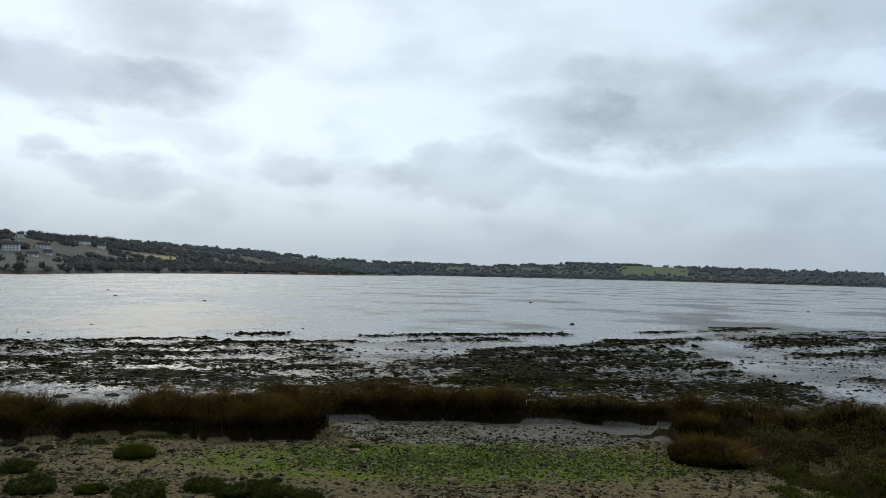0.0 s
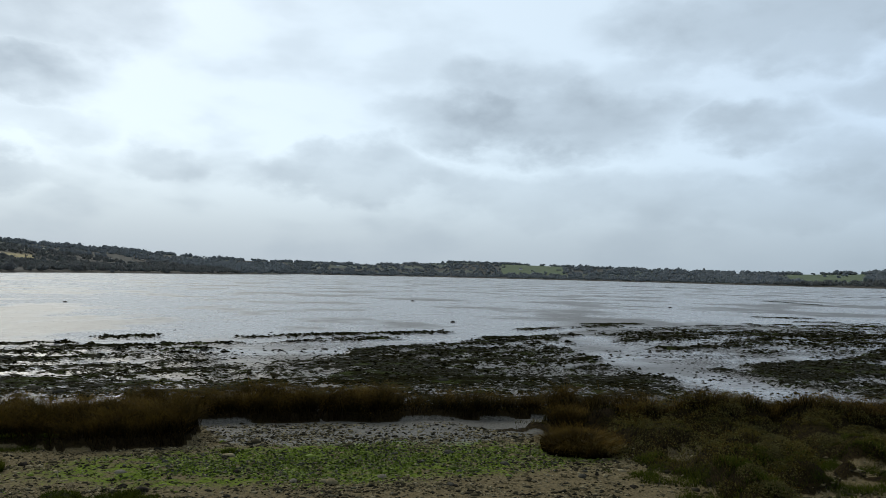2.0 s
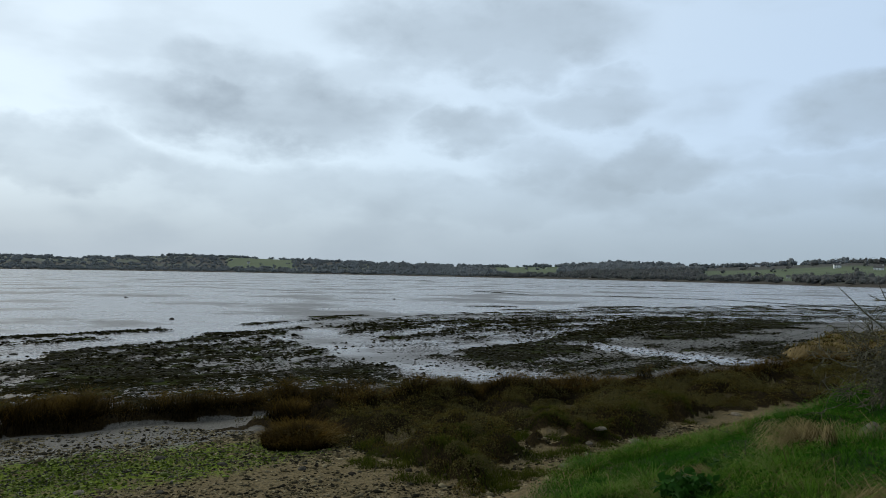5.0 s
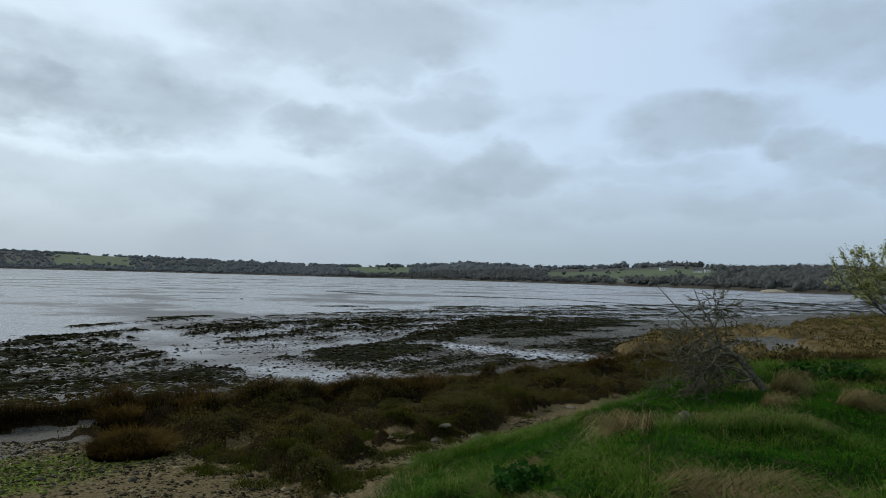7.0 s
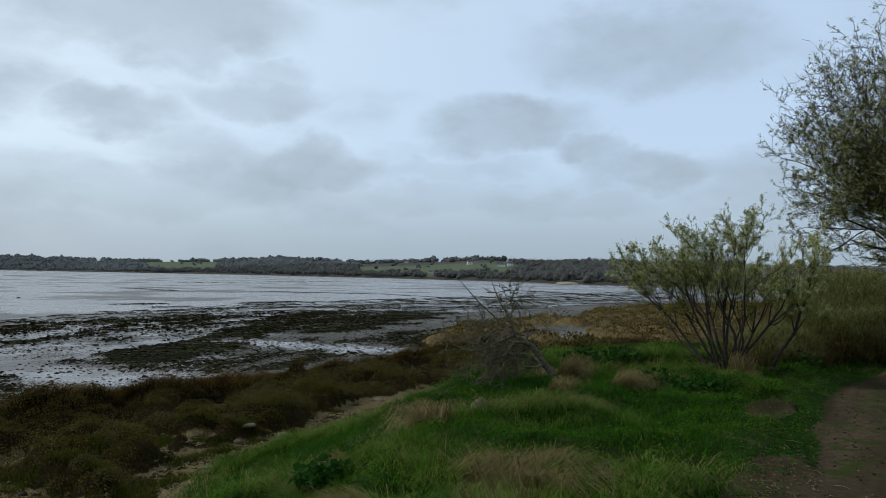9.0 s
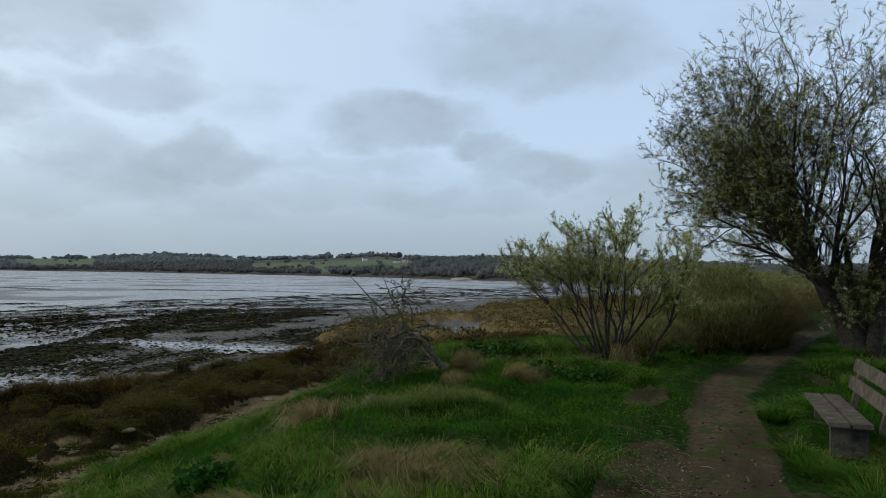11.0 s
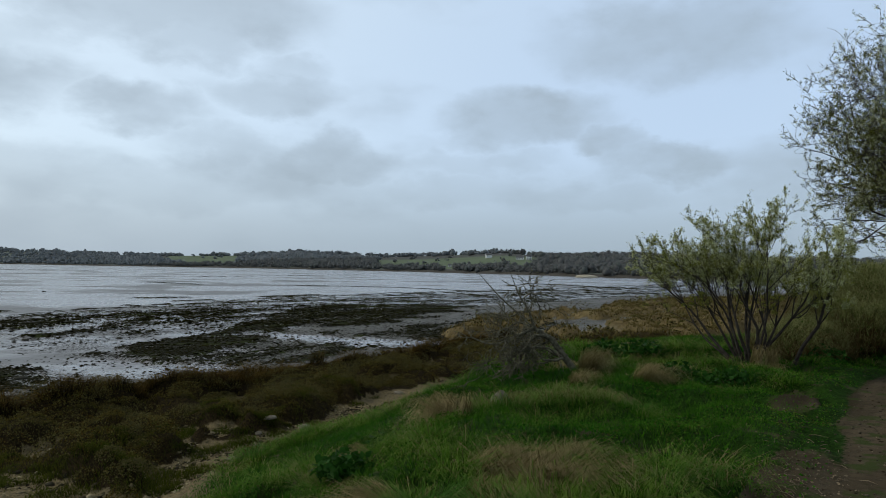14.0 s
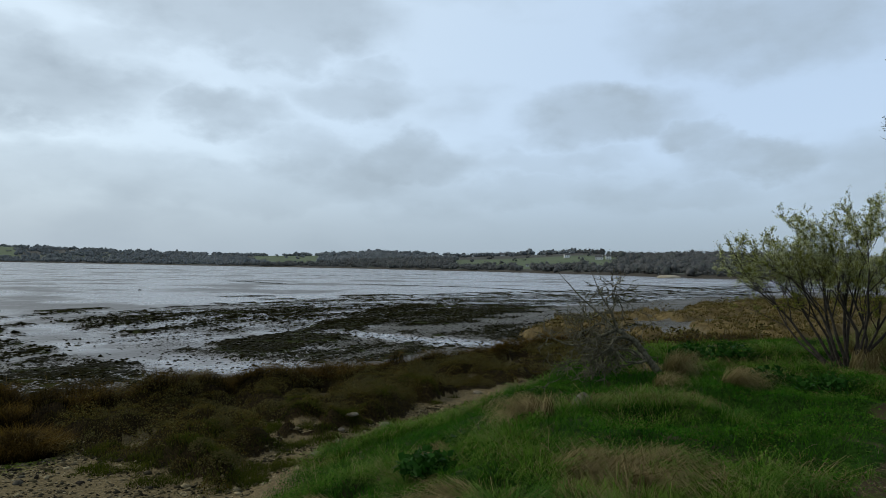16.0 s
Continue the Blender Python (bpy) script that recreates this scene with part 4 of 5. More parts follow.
def far_woods():
    rng = np.random.default_rng(300)
    n = 36000
    a = rng.uniform(-112, 42, n)
    shore = shore_r(a)
    width = np.minimum(shore * 0.75 + 150, 700)
    k = rng.uniform(0.01, 1.06, n)
    x, y = -np.sin(np.radians(a)) * (shore + width * k), np.cos(np.radians(a)) * (shore + width * k)
    cells = fbm(x / 95, y / 95, 310, 2)
    lines = np.minimum(np.abs(((x * 0.8 + y * 0.6) / 115 + 0.35 * cells) % 1 - 0.5), np.abs(((y * 0.8 - x * 0.6) / 150 + 0.3 * cells) % 1 - 0.5))
    p = 0.55 * (lines < 0.03) + np.where((a < 3) & (a > -34), 0.20, 0.006)
    p = np.where(k > 0.90, 0.75 * (fbm(a / 1.1, a * 0, 312, 2) > 0.34), p)
    p = np.where(k < 0.13, 0.9, p)
    real_a, a = a, a + 3.0 * (fbm(x / 70, y / 70, 314, 3) - 0.5)
    dense = (np.abs(a + 45.5) < 5.2) & (k < 0.5 + 0.9 * (fbm(x / 60, y / 60, 315, 3) - 0.3)) | (a < -64) & (a > -84) | (a > 3.2) & (a < 13.5) & (k < 0.6) | (a > 13.5) & (a < 28) & (k < 0.24) | (a < -31) & (a > -34.5) & (k < 0.5) | (a < 0) & (a > -13) & (k < 0.16) | (a < -84)
    a = real_a
    p = np.where(dense, 0.85, p)
    p = np.where((a > 13) & (k > 0.2) & ~dense, np.maximum(p, 0.75 * (fbm(x / 60, y / 60, 318, 3) > 0.51)), p)
    field = (a < -50.8) & (a > -63) & (k > 0.14) & (k < 0.75) | (a < -14) & (a > -19) & (k > 0.3) & (k < 0.93) | (a < -35) & (a > -40) & (k > 0.2) & (k < 0.85) | (a > 27) & (a < 33) & (k > 0.03) & (k < 0.16)
    p = np.where(field, 0.012, p)
    r = shore + width * k
    for ha, hr in HOUSES:
        p = np.where((np.abs(a - ha) < 0.55) & (r < hr + 8) & (r > hr - 160), 0.0, p)
    keep = rng.uniform(0, 1, n) < p * np.clip(shore / 900, 0.55, 0.85)
    x, y, a, k = x[keep], y[keep], a[keep], k[keep]
    z = ground_z(x, y)
    m = len(x)
    h = rng.uniform(4.0, 8.0, m) * np.where(k < 0.1, 0.8, 1.0) * np.where((a > 13) & (k > 0.1) & (k < 0.88), 0.7, 1.0)
    h = h * (0.55 + 0.9 * fbm(x / 30, y / 30, 316, 3))
    w = h * rng.uniform(0.8, 1.35, m)
    shore_here = np.hypot(x, y)
    for far, lo, hi, wood in ((0, 0, 1150, HAZED_NEARWOOD), (1, 1150, 9999, HAZED_FARWOOD)):
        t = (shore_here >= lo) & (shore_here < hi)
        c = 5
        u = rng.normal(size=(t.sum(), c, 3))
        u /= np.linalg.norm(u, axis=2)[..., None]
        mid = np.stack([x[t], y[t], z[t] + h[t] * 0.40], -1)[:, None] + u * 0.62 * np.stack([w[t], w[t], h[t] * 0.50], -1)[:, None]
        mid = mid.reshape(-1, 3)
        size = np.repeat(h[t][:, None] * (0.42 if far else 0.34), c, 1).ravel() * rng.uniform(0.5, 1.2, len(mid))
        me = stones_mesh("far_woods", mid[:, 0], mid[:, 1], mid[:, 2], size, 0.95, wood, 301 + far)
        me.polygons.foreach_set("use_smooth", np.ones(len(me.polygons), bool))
        tagged(new("far_woods", me), "winter woods and hedges on the far shore, haze in their colour", "woodland", kind="stuff")
        # thin twigs round the crowns
        c = 16 if far else 60
        u = rng.normal(size=(t.sum(), c, 3))
        u /= np.linalg.norm(u, axis=2)[..., None]
        mid = np.stack([x[t], y[t], z[t] + h[t] * 0.5], -1)[:, None] + u * rng.uniform(0.6, 1.12, (t.sum(), c, 1)) * np.stack([w[t], w[t], h[t] * 0.50], -1)[:, None]
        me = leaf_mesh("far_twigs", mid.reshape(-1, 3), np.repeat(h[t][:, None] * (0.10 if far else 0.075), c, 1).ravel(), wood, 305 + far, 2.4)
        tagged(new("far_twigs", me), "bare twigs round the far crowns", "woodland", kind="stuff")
    # trunks of the same woods
    t = np.array([(-1, -0.6), (1, -0.6), (0, 1.2)])
    w = h * 0.6
    lo = np.stack([x[:, None] + t[:, 0] * w[:, None] * 0.09, y[:, None] + t[:, 1] * w[:, None] * 0.09, np.repeat(z[:, None] - 0.3, 3, 1)], -1)
    hi = np.stack([x[:, None] + t[:, 0] * w[:, None] * 0.05, y[:, None] + t[:, 1] * w[:, None] * 0.05, np.repeat((z + h * 0.18)[:, None], 3, 1)], -1)
    v = np.concatenate([lo, hi], 1).reshape(-1, 3)
    o = np.arange(m)[:, None, None] * 6
    f = (o + np.array([(0, 1, 4, 3), (1, 2, 5, 4), (2, 0, 3, 5)])[None]).reshape(-1, 4)
    tagged(new("far_trunks", mesh_of("far_trunks", v, f, HAZED_FARWOOD)), "trunks of the far woods, haze in their colour", "woodland", kind="stuff")



def slope_place(a, e):
    """The spot on the far hillside in the direction a that stands at the height angle e over the water."""
    r = np.arange(float(shore_r(np.array([a]))[0]) + 6, 2600, 4.0)
    x, y = -math.sin(radians(a)) * r, math.cos(radians(a)) * r
    z = ground_z(x, y)
    rise = np.maximum.accumulate((z - 5.0) / r)
    k = np.argmax(rise >= min(math.tan(radians(e)), rise.max() * 0.97))
    return float(x[k]), float(y[k]), float(z[k])


def box(bm, x0, x1, y0, y1, z0, z1):
    v = [bm.verts.new(c) for c in ((x0, y0, z0), (x1, y0, z0), (x1, y1, z0), (x0, y1, z0), (x0, y0, z1), (x1, y0, z1), (x1, y1, z1), (x0, y1, z1))]
    for q in ((3, 2, 1, 0), (4, 5, 6, 7), (0, 1, 5, 4), (1, 2, 6, 5), (2, 3, 7, 6), (3, 0, 4, 7)):
        bm.faces.new([v[i] for i in q])
    return v


def bm_mesh(name, bm, material, bevel=0.0):
    if bevel:
        bmesh.ops.bevel(bm, geom=list(bm.edges), offset=bevel, segments=2, affect="EDGES")
    bmesh.ops.recalc_face_normals(bm, faces=list(bm.faces))
    me = bpy.data.meshes.new(name)
    bm.to_mesh(me)
    bm.free()
    me.materials.append(material)
    return me


def boxed(name, x0, x1, y0, y1, z0, z1, material, bevel=0.0):
    bm = bmesh.new()
    box(bm, x0, x1, y0, y1, z0, z1)
    return bm_mesh(name, bm, material, bevel)


HOUSES = []


def house(a, e, length, depth, eaves, turn, label, windows=3, chimney=True):
    x, y, z = slope_place(a, e)
    HOUSES.append((a, math.hypot(x, y)))
    h = thing("house", x, y, z - 0.5, label, "house", turn=a + turn)
    L, D, E = length / 2, depth / 2, eaves + 0.5
    R = E + depth * 0.42
    bm = bmesh.new()
    v = [bm.verts.new(c) for c in ((-L, -D, 0), (L, -D, 0), (L, D, 0), (-L, D, 0), (-L, -D, E), (L, -D, E), (L, D, E), (-L, D, E), (-L, 0, R - 0.15), (L, 0, R - 0.15))]
    for q in ((0, 1, 5, 4), (2, 3, 7, 6), (1, 2, 6, 9, 5), (3, 0, 4, 8, 7), (3, 2, 1, 0)):
        bm.faces.new([v[i] for i in q])
    part("wall", bm_mesh("wall", bm, RENDER_WHITE), h)
    bm = bmesh.new()
    o, t = 0.3, 0.22
    for s in (-1, 1):
        p = [(-L - o, s * (D + o), E - 0.25), (L + o, s * (D + o), E - 0.25), (L + o, 0, R), (-L - o, 0, R)]
        lo = [bm.verts.new(c) for c in p]
        hi = [bm.verts.new((c[0], c[1], c[2] + t)) for c in p]
        bm.faces.new(lo), bm.faces.new(hi)
        for i in range(4):
            bm.faces.new((lo[i], lo[(i + 1) % 4], hi[(i + 1) % 4], hi[i]))
    roof = part("roof", bm_mesh("roof", bm, SLATE), h, "dark slate roof")
    if chimney:
        part("chimney", boxed("chimney", L - 1.1, L - 0.3, -0.4, 0.4, R - 0.9, R + 1.1, RENDER_WHITE), roof)
    floors = 2 if eaves > 3.6 else 1
    for fl in range(floors):
        for k in range(windows):
            cx = -L + length * (k + 0.5) / windows
            zz = 0.5 + 0.7 + 2.0 * fl
            w = part("window", boxed("window", cx - 0.36, cx + 0.36, -D - 0.05, -D + 0.1, zz, zz + 0.95, PANE), h, "dark window pane")
            part("sill", boxed("sill", cx - 0.45, cx + 0.45, -D - 0.14, -D + 0.05, zz - 0.12, zz - 0.01, CONCRETE), w)
    return h


house(25.6, 1.22, 8.2, 5.6, 4.1, 8, "white two-storey house with slate roof on the far hillside")
house(31.2, 0.95, 10.9, 6.0, 4.3, -10, "long white house with slate roof near the far shore", 5)
house(29.3, 1.15, 10.2, 5.6, 2.8, 14, "low white cottage with slate roof among trees", 4)
house(30.7, 1.85, 6.1, 4.9, 3.9, 0, "small white house high on the hillside")
house(26.7, 1.52, 12.2, 8.2, 3.4, -4, "pale farm barn with broad dark roof", 2, False)
house(29.9, 0.55, 6.8, 3.8, 2.0, 6, "low white shed near the far shore", 2, False)
house(29.0, 0.72, 6.1, 3.8, 2.0, -6, "low white shed beside a field", 2, False)
house(-59.7, 0.80, 7.5, 5.2, 4.0, 12, "white house among trees on the far hill")
house(-62.2, 0.70, 8.8, 5.2, 2.6, -8, "low white house beside the green field", 3)
house(-62.9, 0.72, 6.1, 4.9, 3.8, 5, "small white house on the far hill", 2)
house(-54.6, 1.02, 8.2, 5.2, 2.6, 0, "pale bungalow on the skyline", 3)
house(-56.6, 0.05, 3.4, 3.0, 1.9, 0, "small white hut at the far water's edge", 1, False)
house(-1.0, 0.55, 8.8, 6.0, 4.0, 4, "distant white house on the far shore", 3)
house(-15.6, 0.55, 7.5, 5.2, 4.0, -6, "distant white house below a green field", 3)
house(-88.0, 0.45, 10.9, 6.8, 4.1, 0, "distant pale house behind the marsh", 4)
house(-90.8, 0.42, 9.5, 6.8, 4.1, 10, "distant pale house with grey roof", 3)


def mast(a, r, height, label):
    x, y = -math.sin(radians(a)) * r, math.cos(radians(a)) * r
    m = thing("chimney_stack", x, y, gz(x, y) - 0.5, label, "chimney", "pair of stacks")
    bm = bmesh.new()
    bmesh.ops.create_cone(bm, cap_ends=True, segments=14, radius1=1.7, radius2=1.4, depth=height, matrix=Matrix.Translation((0, 0, height / 2)))
    part("shaft", bm_mesh("shaft", bm, SLATE), m)
    bm = bmesh.new()
    bmesh.ops.create_cone(bm, cap_ends=True, segments=14, radius1=1.7, radius2=1.7, depth=1.0, matrix=Matrix.Translation((0, 0, height - 0.5)))
    part("rim", bm_mesh("rim", bm, SLATE), m)


mast(-89.8, 900, 13, "dark slender stack far across the marsh")
mast(-90.5, 900, 13, "dark slender stack far across the marsh")

far_woods()

# a low sand bank under the far woods
sx, sy = -math.sin(radians(-67.4)) * 452, math.cos(radians(-67.4)) * 452
sand_ob = new("sand_bank", lump_mesh("sand_bank", 17, 7, 1.6, 0.10, SANDY, 3.0, 4, 0.4))
sand_ob.matrix_world = pose(sx, sy, 0.2, 0, 0, 24)
tagged(sand_ob, "pale sand bank at the far water's edge", "sand bank", kind="structure")

# ---- the tide line: weed-covered stones ----


def wrack_stones():
    x, y, rng = scatter(90000, -36, 60, 20, 62, 400)
    w = weed_level(x, y) + 0.5 * (fbm(x / 0.8, y / 0.5, 401, 3) - 0.5)
    view = np.abs(np.degrees(np.arctan2(x, y)) - 15) < 50
    keep = (rng.uniform(0, 1, len(x)) < step(w, 0.30, 0.75) * 0.40 + np.where(y < 44, 0.10 * step(fbm(x / 2.6, y / 1.1, 403, 3), 0.42, 0.62) + 0.02 + 0.22 * step(x, 13, 18) * step(34 - y, 0, 5) * step(50 - x, 0, 8), 0.002)) & view & (y > 21)
    x, y = x[keep], y[keep]
    size = rng.uniform(0.03, 0.09, len(x)) * (1 + 0.8 * (rng.uniform(0, 1, len(x)) > 0.95)) * np.clip(y / 30, 0.8, 1.6)
    me = pebbles_mesh("weed_stones", x, y, ground_z(x, y) + size * 0.05, size * 1.1, 0.42, WRACK, 402)
    tagged(new("weed_stones", me), "dark weed-covered stones over wet mud", "stones", kind="stuff")


wrack_stones()


def shingle():
    x, y, rng = scatter(150000, -12, 14, 8.5, 20, 410)
    g = np.interp(x, [-9, -5, -2, 3, 5, 9, 14], [18.5, 18.2, 18.6, 18.3, 16.5, 15, 15])
    clear = (cord_mask(x, y) < 0.2) & (marsh_mask(x, y) < 0.3) & (y - crest(x) > 3.6) & (y < g)
    dense = 0.25 + 0.7 * step(fbm(x / 1.3, y / 1.0, 411, 3), 0.4, 0.65)
    keep = clear & (rng.uniform(0, 1, len(x)) < dense)
    x, y = x[keep], y[keep]
    size = np.exp(rng.normal(-3.92, 0.48, len(x)))
    algae = np.exp(-(((x - 0.2) / 5.4) ** 2 + ((y - 13.9 - 0.06 * x) / 1.8) ** 2)) + 0.6 * (fbm(x / 0.8, y / 0.6, 412, 3) - 0.5)
    green = rng.uniform(0, 1, len(x)) < step(algae, 0.25, 0.8) * 0.75
    z = ground_z(x, y) + size * 0.1
    for name, k, m, label in (("shingle", ~green, PEBBLE, "mixed grey and tan shingle on the beach"), ("algae_shingle", green, GREEN_PEBBLE, "shingle coated with bright green algae")):
        tagged(new(name, pebbles_mesh(name, x[k], y[k], z[k], size[k], 0.5, m, 413)), label, "shingle", kind="stuff")


shingle()


def algae_film():
    """Thin tatters of green weed lying on the shingle."""
    x, y, rng = scatter(26000, -7, 6.5, 11, 18.5, 420)
    a = np.exp(-(((x - 0.2) / 5.2) ** 2 + ((y - 13.9 - 0.06 * x) / 1.7) ** 2)) + 0.9 * (fbm(x / 0.7, y / 0.5, 421, 3) - 0.5)
    keep = (rng.uniform(0, 1, len(x)) < step(a, 0.35, 0.9)) & (cord_mask(x, y) < 0.1)
    x, y = x[keep], y[keep]
    me = leaf_mesh("green_weed", np.stack([x, y, ground_z(x, y) + 0.025], -1), 0.045, GREEN_PEBBLE, 422, 1.5, 0.85)
    tagged(new("green_weed", me), "bright green weed spread over the shingle", "algae", kind="stuff")


algae_film()


def marsh_plants():
    for name, (x0, x1, y0, y1), n, each, size, seed in (("sea_purslane", (4.5, 27, 8, 19), 1150, 480, 0.019, 430), ("far_marsh_plants", (26, 112, 8, 31), 380, 60, 0.085, 440)):
        cx, cy, rng = scatter(n, x0, x1, y0, y1, seed)
        keep = rng.uniform(0, 1, n) < marsh_mask(cx, cy)
        cx, cy = cx[keep], cy[keep]
        r = rng.uniform(0.18, 0.55, len(cx)) * (1 if seed == 430 else 2.0)
        h = r * rng.uniform(0.45, 0.95, len(cx))
        u = rng.normal(size=(len(cx), each, 3))
        u /= np.linalg.norm(u, axis=2)[..., None]
        u[..., 2] = np.abs(u[..., 2])
        k = rng.uniform(0.88, 1.06, (len(cx), each))
        px, py = cx[:, None] + u[..., 0] * r[:, None] * k, cy[:, None] + u[..., 1] * r[:, None] * k
        pz = ground_z(cx, cy)[:, None] - 0.05 + u[..., 2] * h[:, None] * k
        me = leaf_mesh(name, np.stack([px, py, pz], -1).reshape(-1, 3), size, PURSLANE, seed + 1, 1.9, 0.2)
        tagged(new(name, me), "olive and grey-green low marsh plants in hummocks", "marsh plants", kind="stuff")
    x, y, rng = scatter(330000, 4.5, 32, 7.8, 19.5, 445)
    keep = rng.uniform(0, 1, len(x)) < np.maximum(marsh_mask(x, y), 0.5 * cord_mask(x, y)) * np.clip(16 / np.hypot(x, y), 0.4, 1)
    x, y = x[keep], y[keep]
    me = blades("marsh_turf", x, y, rng.uniform(0.03, 0.13, len(x)), rng.uniform(0.010, 0.022, len(x)), 1.0, MARSH_TURF, 0.5, 446, droop=0.3, simple=True)
    tagged(new("marsh_turf", me), "short olive and brown turf of the salt marsh", "grass", kind="stuff")
    # tawny grass through the far marsh
    x, y, rng = scatter(120000, 30, 112, 8, 31, 450)
    keep = rng.uniform(0, 1, len(x)) < np.maximum(marsh_mask(x, y), 0.10 * (y < 14)) * 0.6
    x, y = x[keep], y[keep]
    me = blades("tawny_grass", x, y, rng.uniform(0.10, 0.30, len(x)), rng.uniform(0.03, 0.06, len(x)), 0.8, TAWNY, seed=451, droop=0.3)
    tagged(new("tawny_grass", me), "tawny winter grass across the salt marsh", "grass", kind="stuff")


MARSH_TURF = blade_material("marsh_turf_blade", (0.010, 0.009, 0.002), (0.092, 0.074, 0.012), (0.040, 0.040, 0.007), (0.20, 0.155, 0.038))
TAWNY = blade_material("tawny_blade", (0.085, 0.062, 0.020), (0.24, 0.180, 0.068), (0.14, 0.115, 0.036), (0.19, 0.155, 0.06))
marsh_plants()

# ---- single stones on mud and beach ----


def stone(name, x, y, sx, sy, sz, material, label, seed, group="", rough=0.18, turn=0.0, cuts=2):
    ob = new(name, lump_mesh(name, sx, sy, sz, rough, material, seed, cuts))
    ob.matrix_world = pose(x, y, gz(x, y) + sz * 0.12, 0, 0, turn)
    return tagged(ob, label, "stone", group)


stone("rock", 13.0, 72.9, 0.25, 0.2, 0.17, DARK_ROCK, "dark lone rock standing on the wet mud", 1.0)
for k, (sx_, sy_) in enumerate(((-69.4, 148), (-36.3, 108.7), (16, 131.7), (-55, 120), (60, 118))):
    stone("rock", sx_, sy_, 0.34, 0.22, 0.16, DARK_ROCK, "small dark rock out on the mud flat", 2.0 + k, "rocks on the flat")
for k, (bx, by, bs) in enumerate(((-7.8, 13.5, 0.20), (-7.95, 14.2, 0.26), (-8.4, 14.1, 0.3), (-5.5, 14.3, 0.16), (-6.4, 12.5, 0.14), (-2.9, 12.0, 0.2), (-8.9, 14.6, 0.3), (-7.2, 14.9, 0.22), (-6.7, 15.2, 0.18))):
    stone("slab", bx, by, bs * 0.62, bs * 0.48, bs * 0.30, DARK_ROCK, "flat dark slate slab on the beach", 40.0 + k, "beach slabs", 0.34, 25 * k)
for k, (bx, by, bs) in enumerate(((-2.0, 14.6, 0.10), (2.4, 14.5, 0.13), (0.9, 12.6, 0.11), (-1.6, 13.2, 0.09), (3.3, 13.4, 0.10), (0.2, 15.6, 0.09), (1.5, 16.4, 0.08), (4.4, 12.2, 0.10), (-0.6, 12.4, 0.09), (5.0, 11.4, 0.08), (2.0, 12.0, 0.08), (-3.6, 13.4, 0.10))):
    stone("cobble", bx, by, bs, bs * 0.75, bs * 0.45, (DARK_ROCK, ROCK, PALE_ROCK)[k % 3], ("dark", "grey", "pale")[k % 3] + " cobble lying on the shingle", 60.0 + k, "beach cobbles", 0.16, 33 * k)
for k, (bx, by, bs) in enumerate(((10.5, 11.2, 0.14), (11.2, 10.9, 0.17), (10.0, 11.0, 0.10), (15.8, 11.9, 0.16), (9.3, 10.2, 0.09), (8.2, 9.6, 0.1))):
    stone("pale_stone", bx, by, bs * 1.2, bs * 0.8, bs * 0.4, PALE_ROCK, "pale flat stone on bare gravel by the bank", 80.0 + k, "pale stones", 0.16, 21 * k)
stone("grey_rock", 7.75, 4.2, 0.16, 0.13, 0.17, LICHEN_ROCK, "lichened grey rock half sunk in the grass", 91.0, "", 0.2, 20, 3)

# ---- boulders with cushions of moss and short grass ----


def mossy_boulder(x, y, s, seed):
    b = thing("mossy_boulder", x, y, gz(x, y) + s * 0.05, "boulder cushioned with dark green moss and grass", "stone", "mossy boulders", 40 * seed)
    rock = lump_mesh("rock", s * 1.1, s * 0.8, s * 0.40, 0.42, MOSS, seed, 3)
    part("rock", rock, b)
    rng = np.random.default_rng(int(seed * 10))
    co = np.array([v.co[:] for v in rock.vertices if v.co.z > s * 0.02])
    n = int(9000 * s)
    p = co[rng.integers(0, len(co), n)] + rng.normal(size=(n, 3)) * 0.02 * np.array([1, 1, 0.2])
    part("moss", blades("moss", p[:, 0], p[:, 1], rng.uniform(0.02, 0.05, n) + 0.09 * rng.uniform(0, 1, n) ** 6, rng.uniform(0.006, 0.012, n), 1.0, MOSS_BLADE, 0.5, int(seed), p[:, 2] - 0.01, 0.3, simple=True), b, "tufted dark green moss")


for k, (bx, by, bs) in enumerate(((-7.45, 12.4, 0.30), (-6.5, 11.2, 0.42), (-3.9, 11.35, 0.30), (-3.3, 11.1, 0.28), (-2.75, 11.1, 0.28), (-4.7, 10.8, 0.46), (-2.2, 10.9, 0.24), (-5.6, 11.2, 0.20), (-3.05, 11.6, 0.18))):
    mossy_boulder(bx, by, bs, 20.0 + k)

# ---- the green tuft on the beach ----


def tuft(name, x, y, r, h, n, material, label, seed, lean=0.5, droop=0.2, width=(0.006, 0.012), category="grass tuft", group=""):
    rng = np.random.default_rng(seed)
    a, q = rng.uniform(0, 2 * np.pi, n), r * np.sqrt(rng.uniform(0, 1, n))
    px, py = np.cos(a) * q, np.sin(a) * q
    me = blades(name, px, py, h * rng.uniform(0.5, 1.15, n) * (1.1 - 0.5 * q / r), rng.uniform(*width, n), lean, material, 0.7, seed + 1, np.zeros(n) - 0.03, droop, a + rng.normal(0, 0.7, n))
    ob = new(name, me)
    ob.matrix_world = pose(x, y, gz(x, y))
    return tagged(ob, label, category, group)


tuft("sea_grass_tuft", -6.0, 13.75, 0.36, 0.34, 3500, MOSS_BLADE, "rounded dark green tuft of short grass on shingle", 500, 0.35, 0.3)
tuft("small_tuft", -1.95, 15.0, 0.16, 0.16, 500, MOSS_BLADE, "small dark green tuft among algae stones", 503)


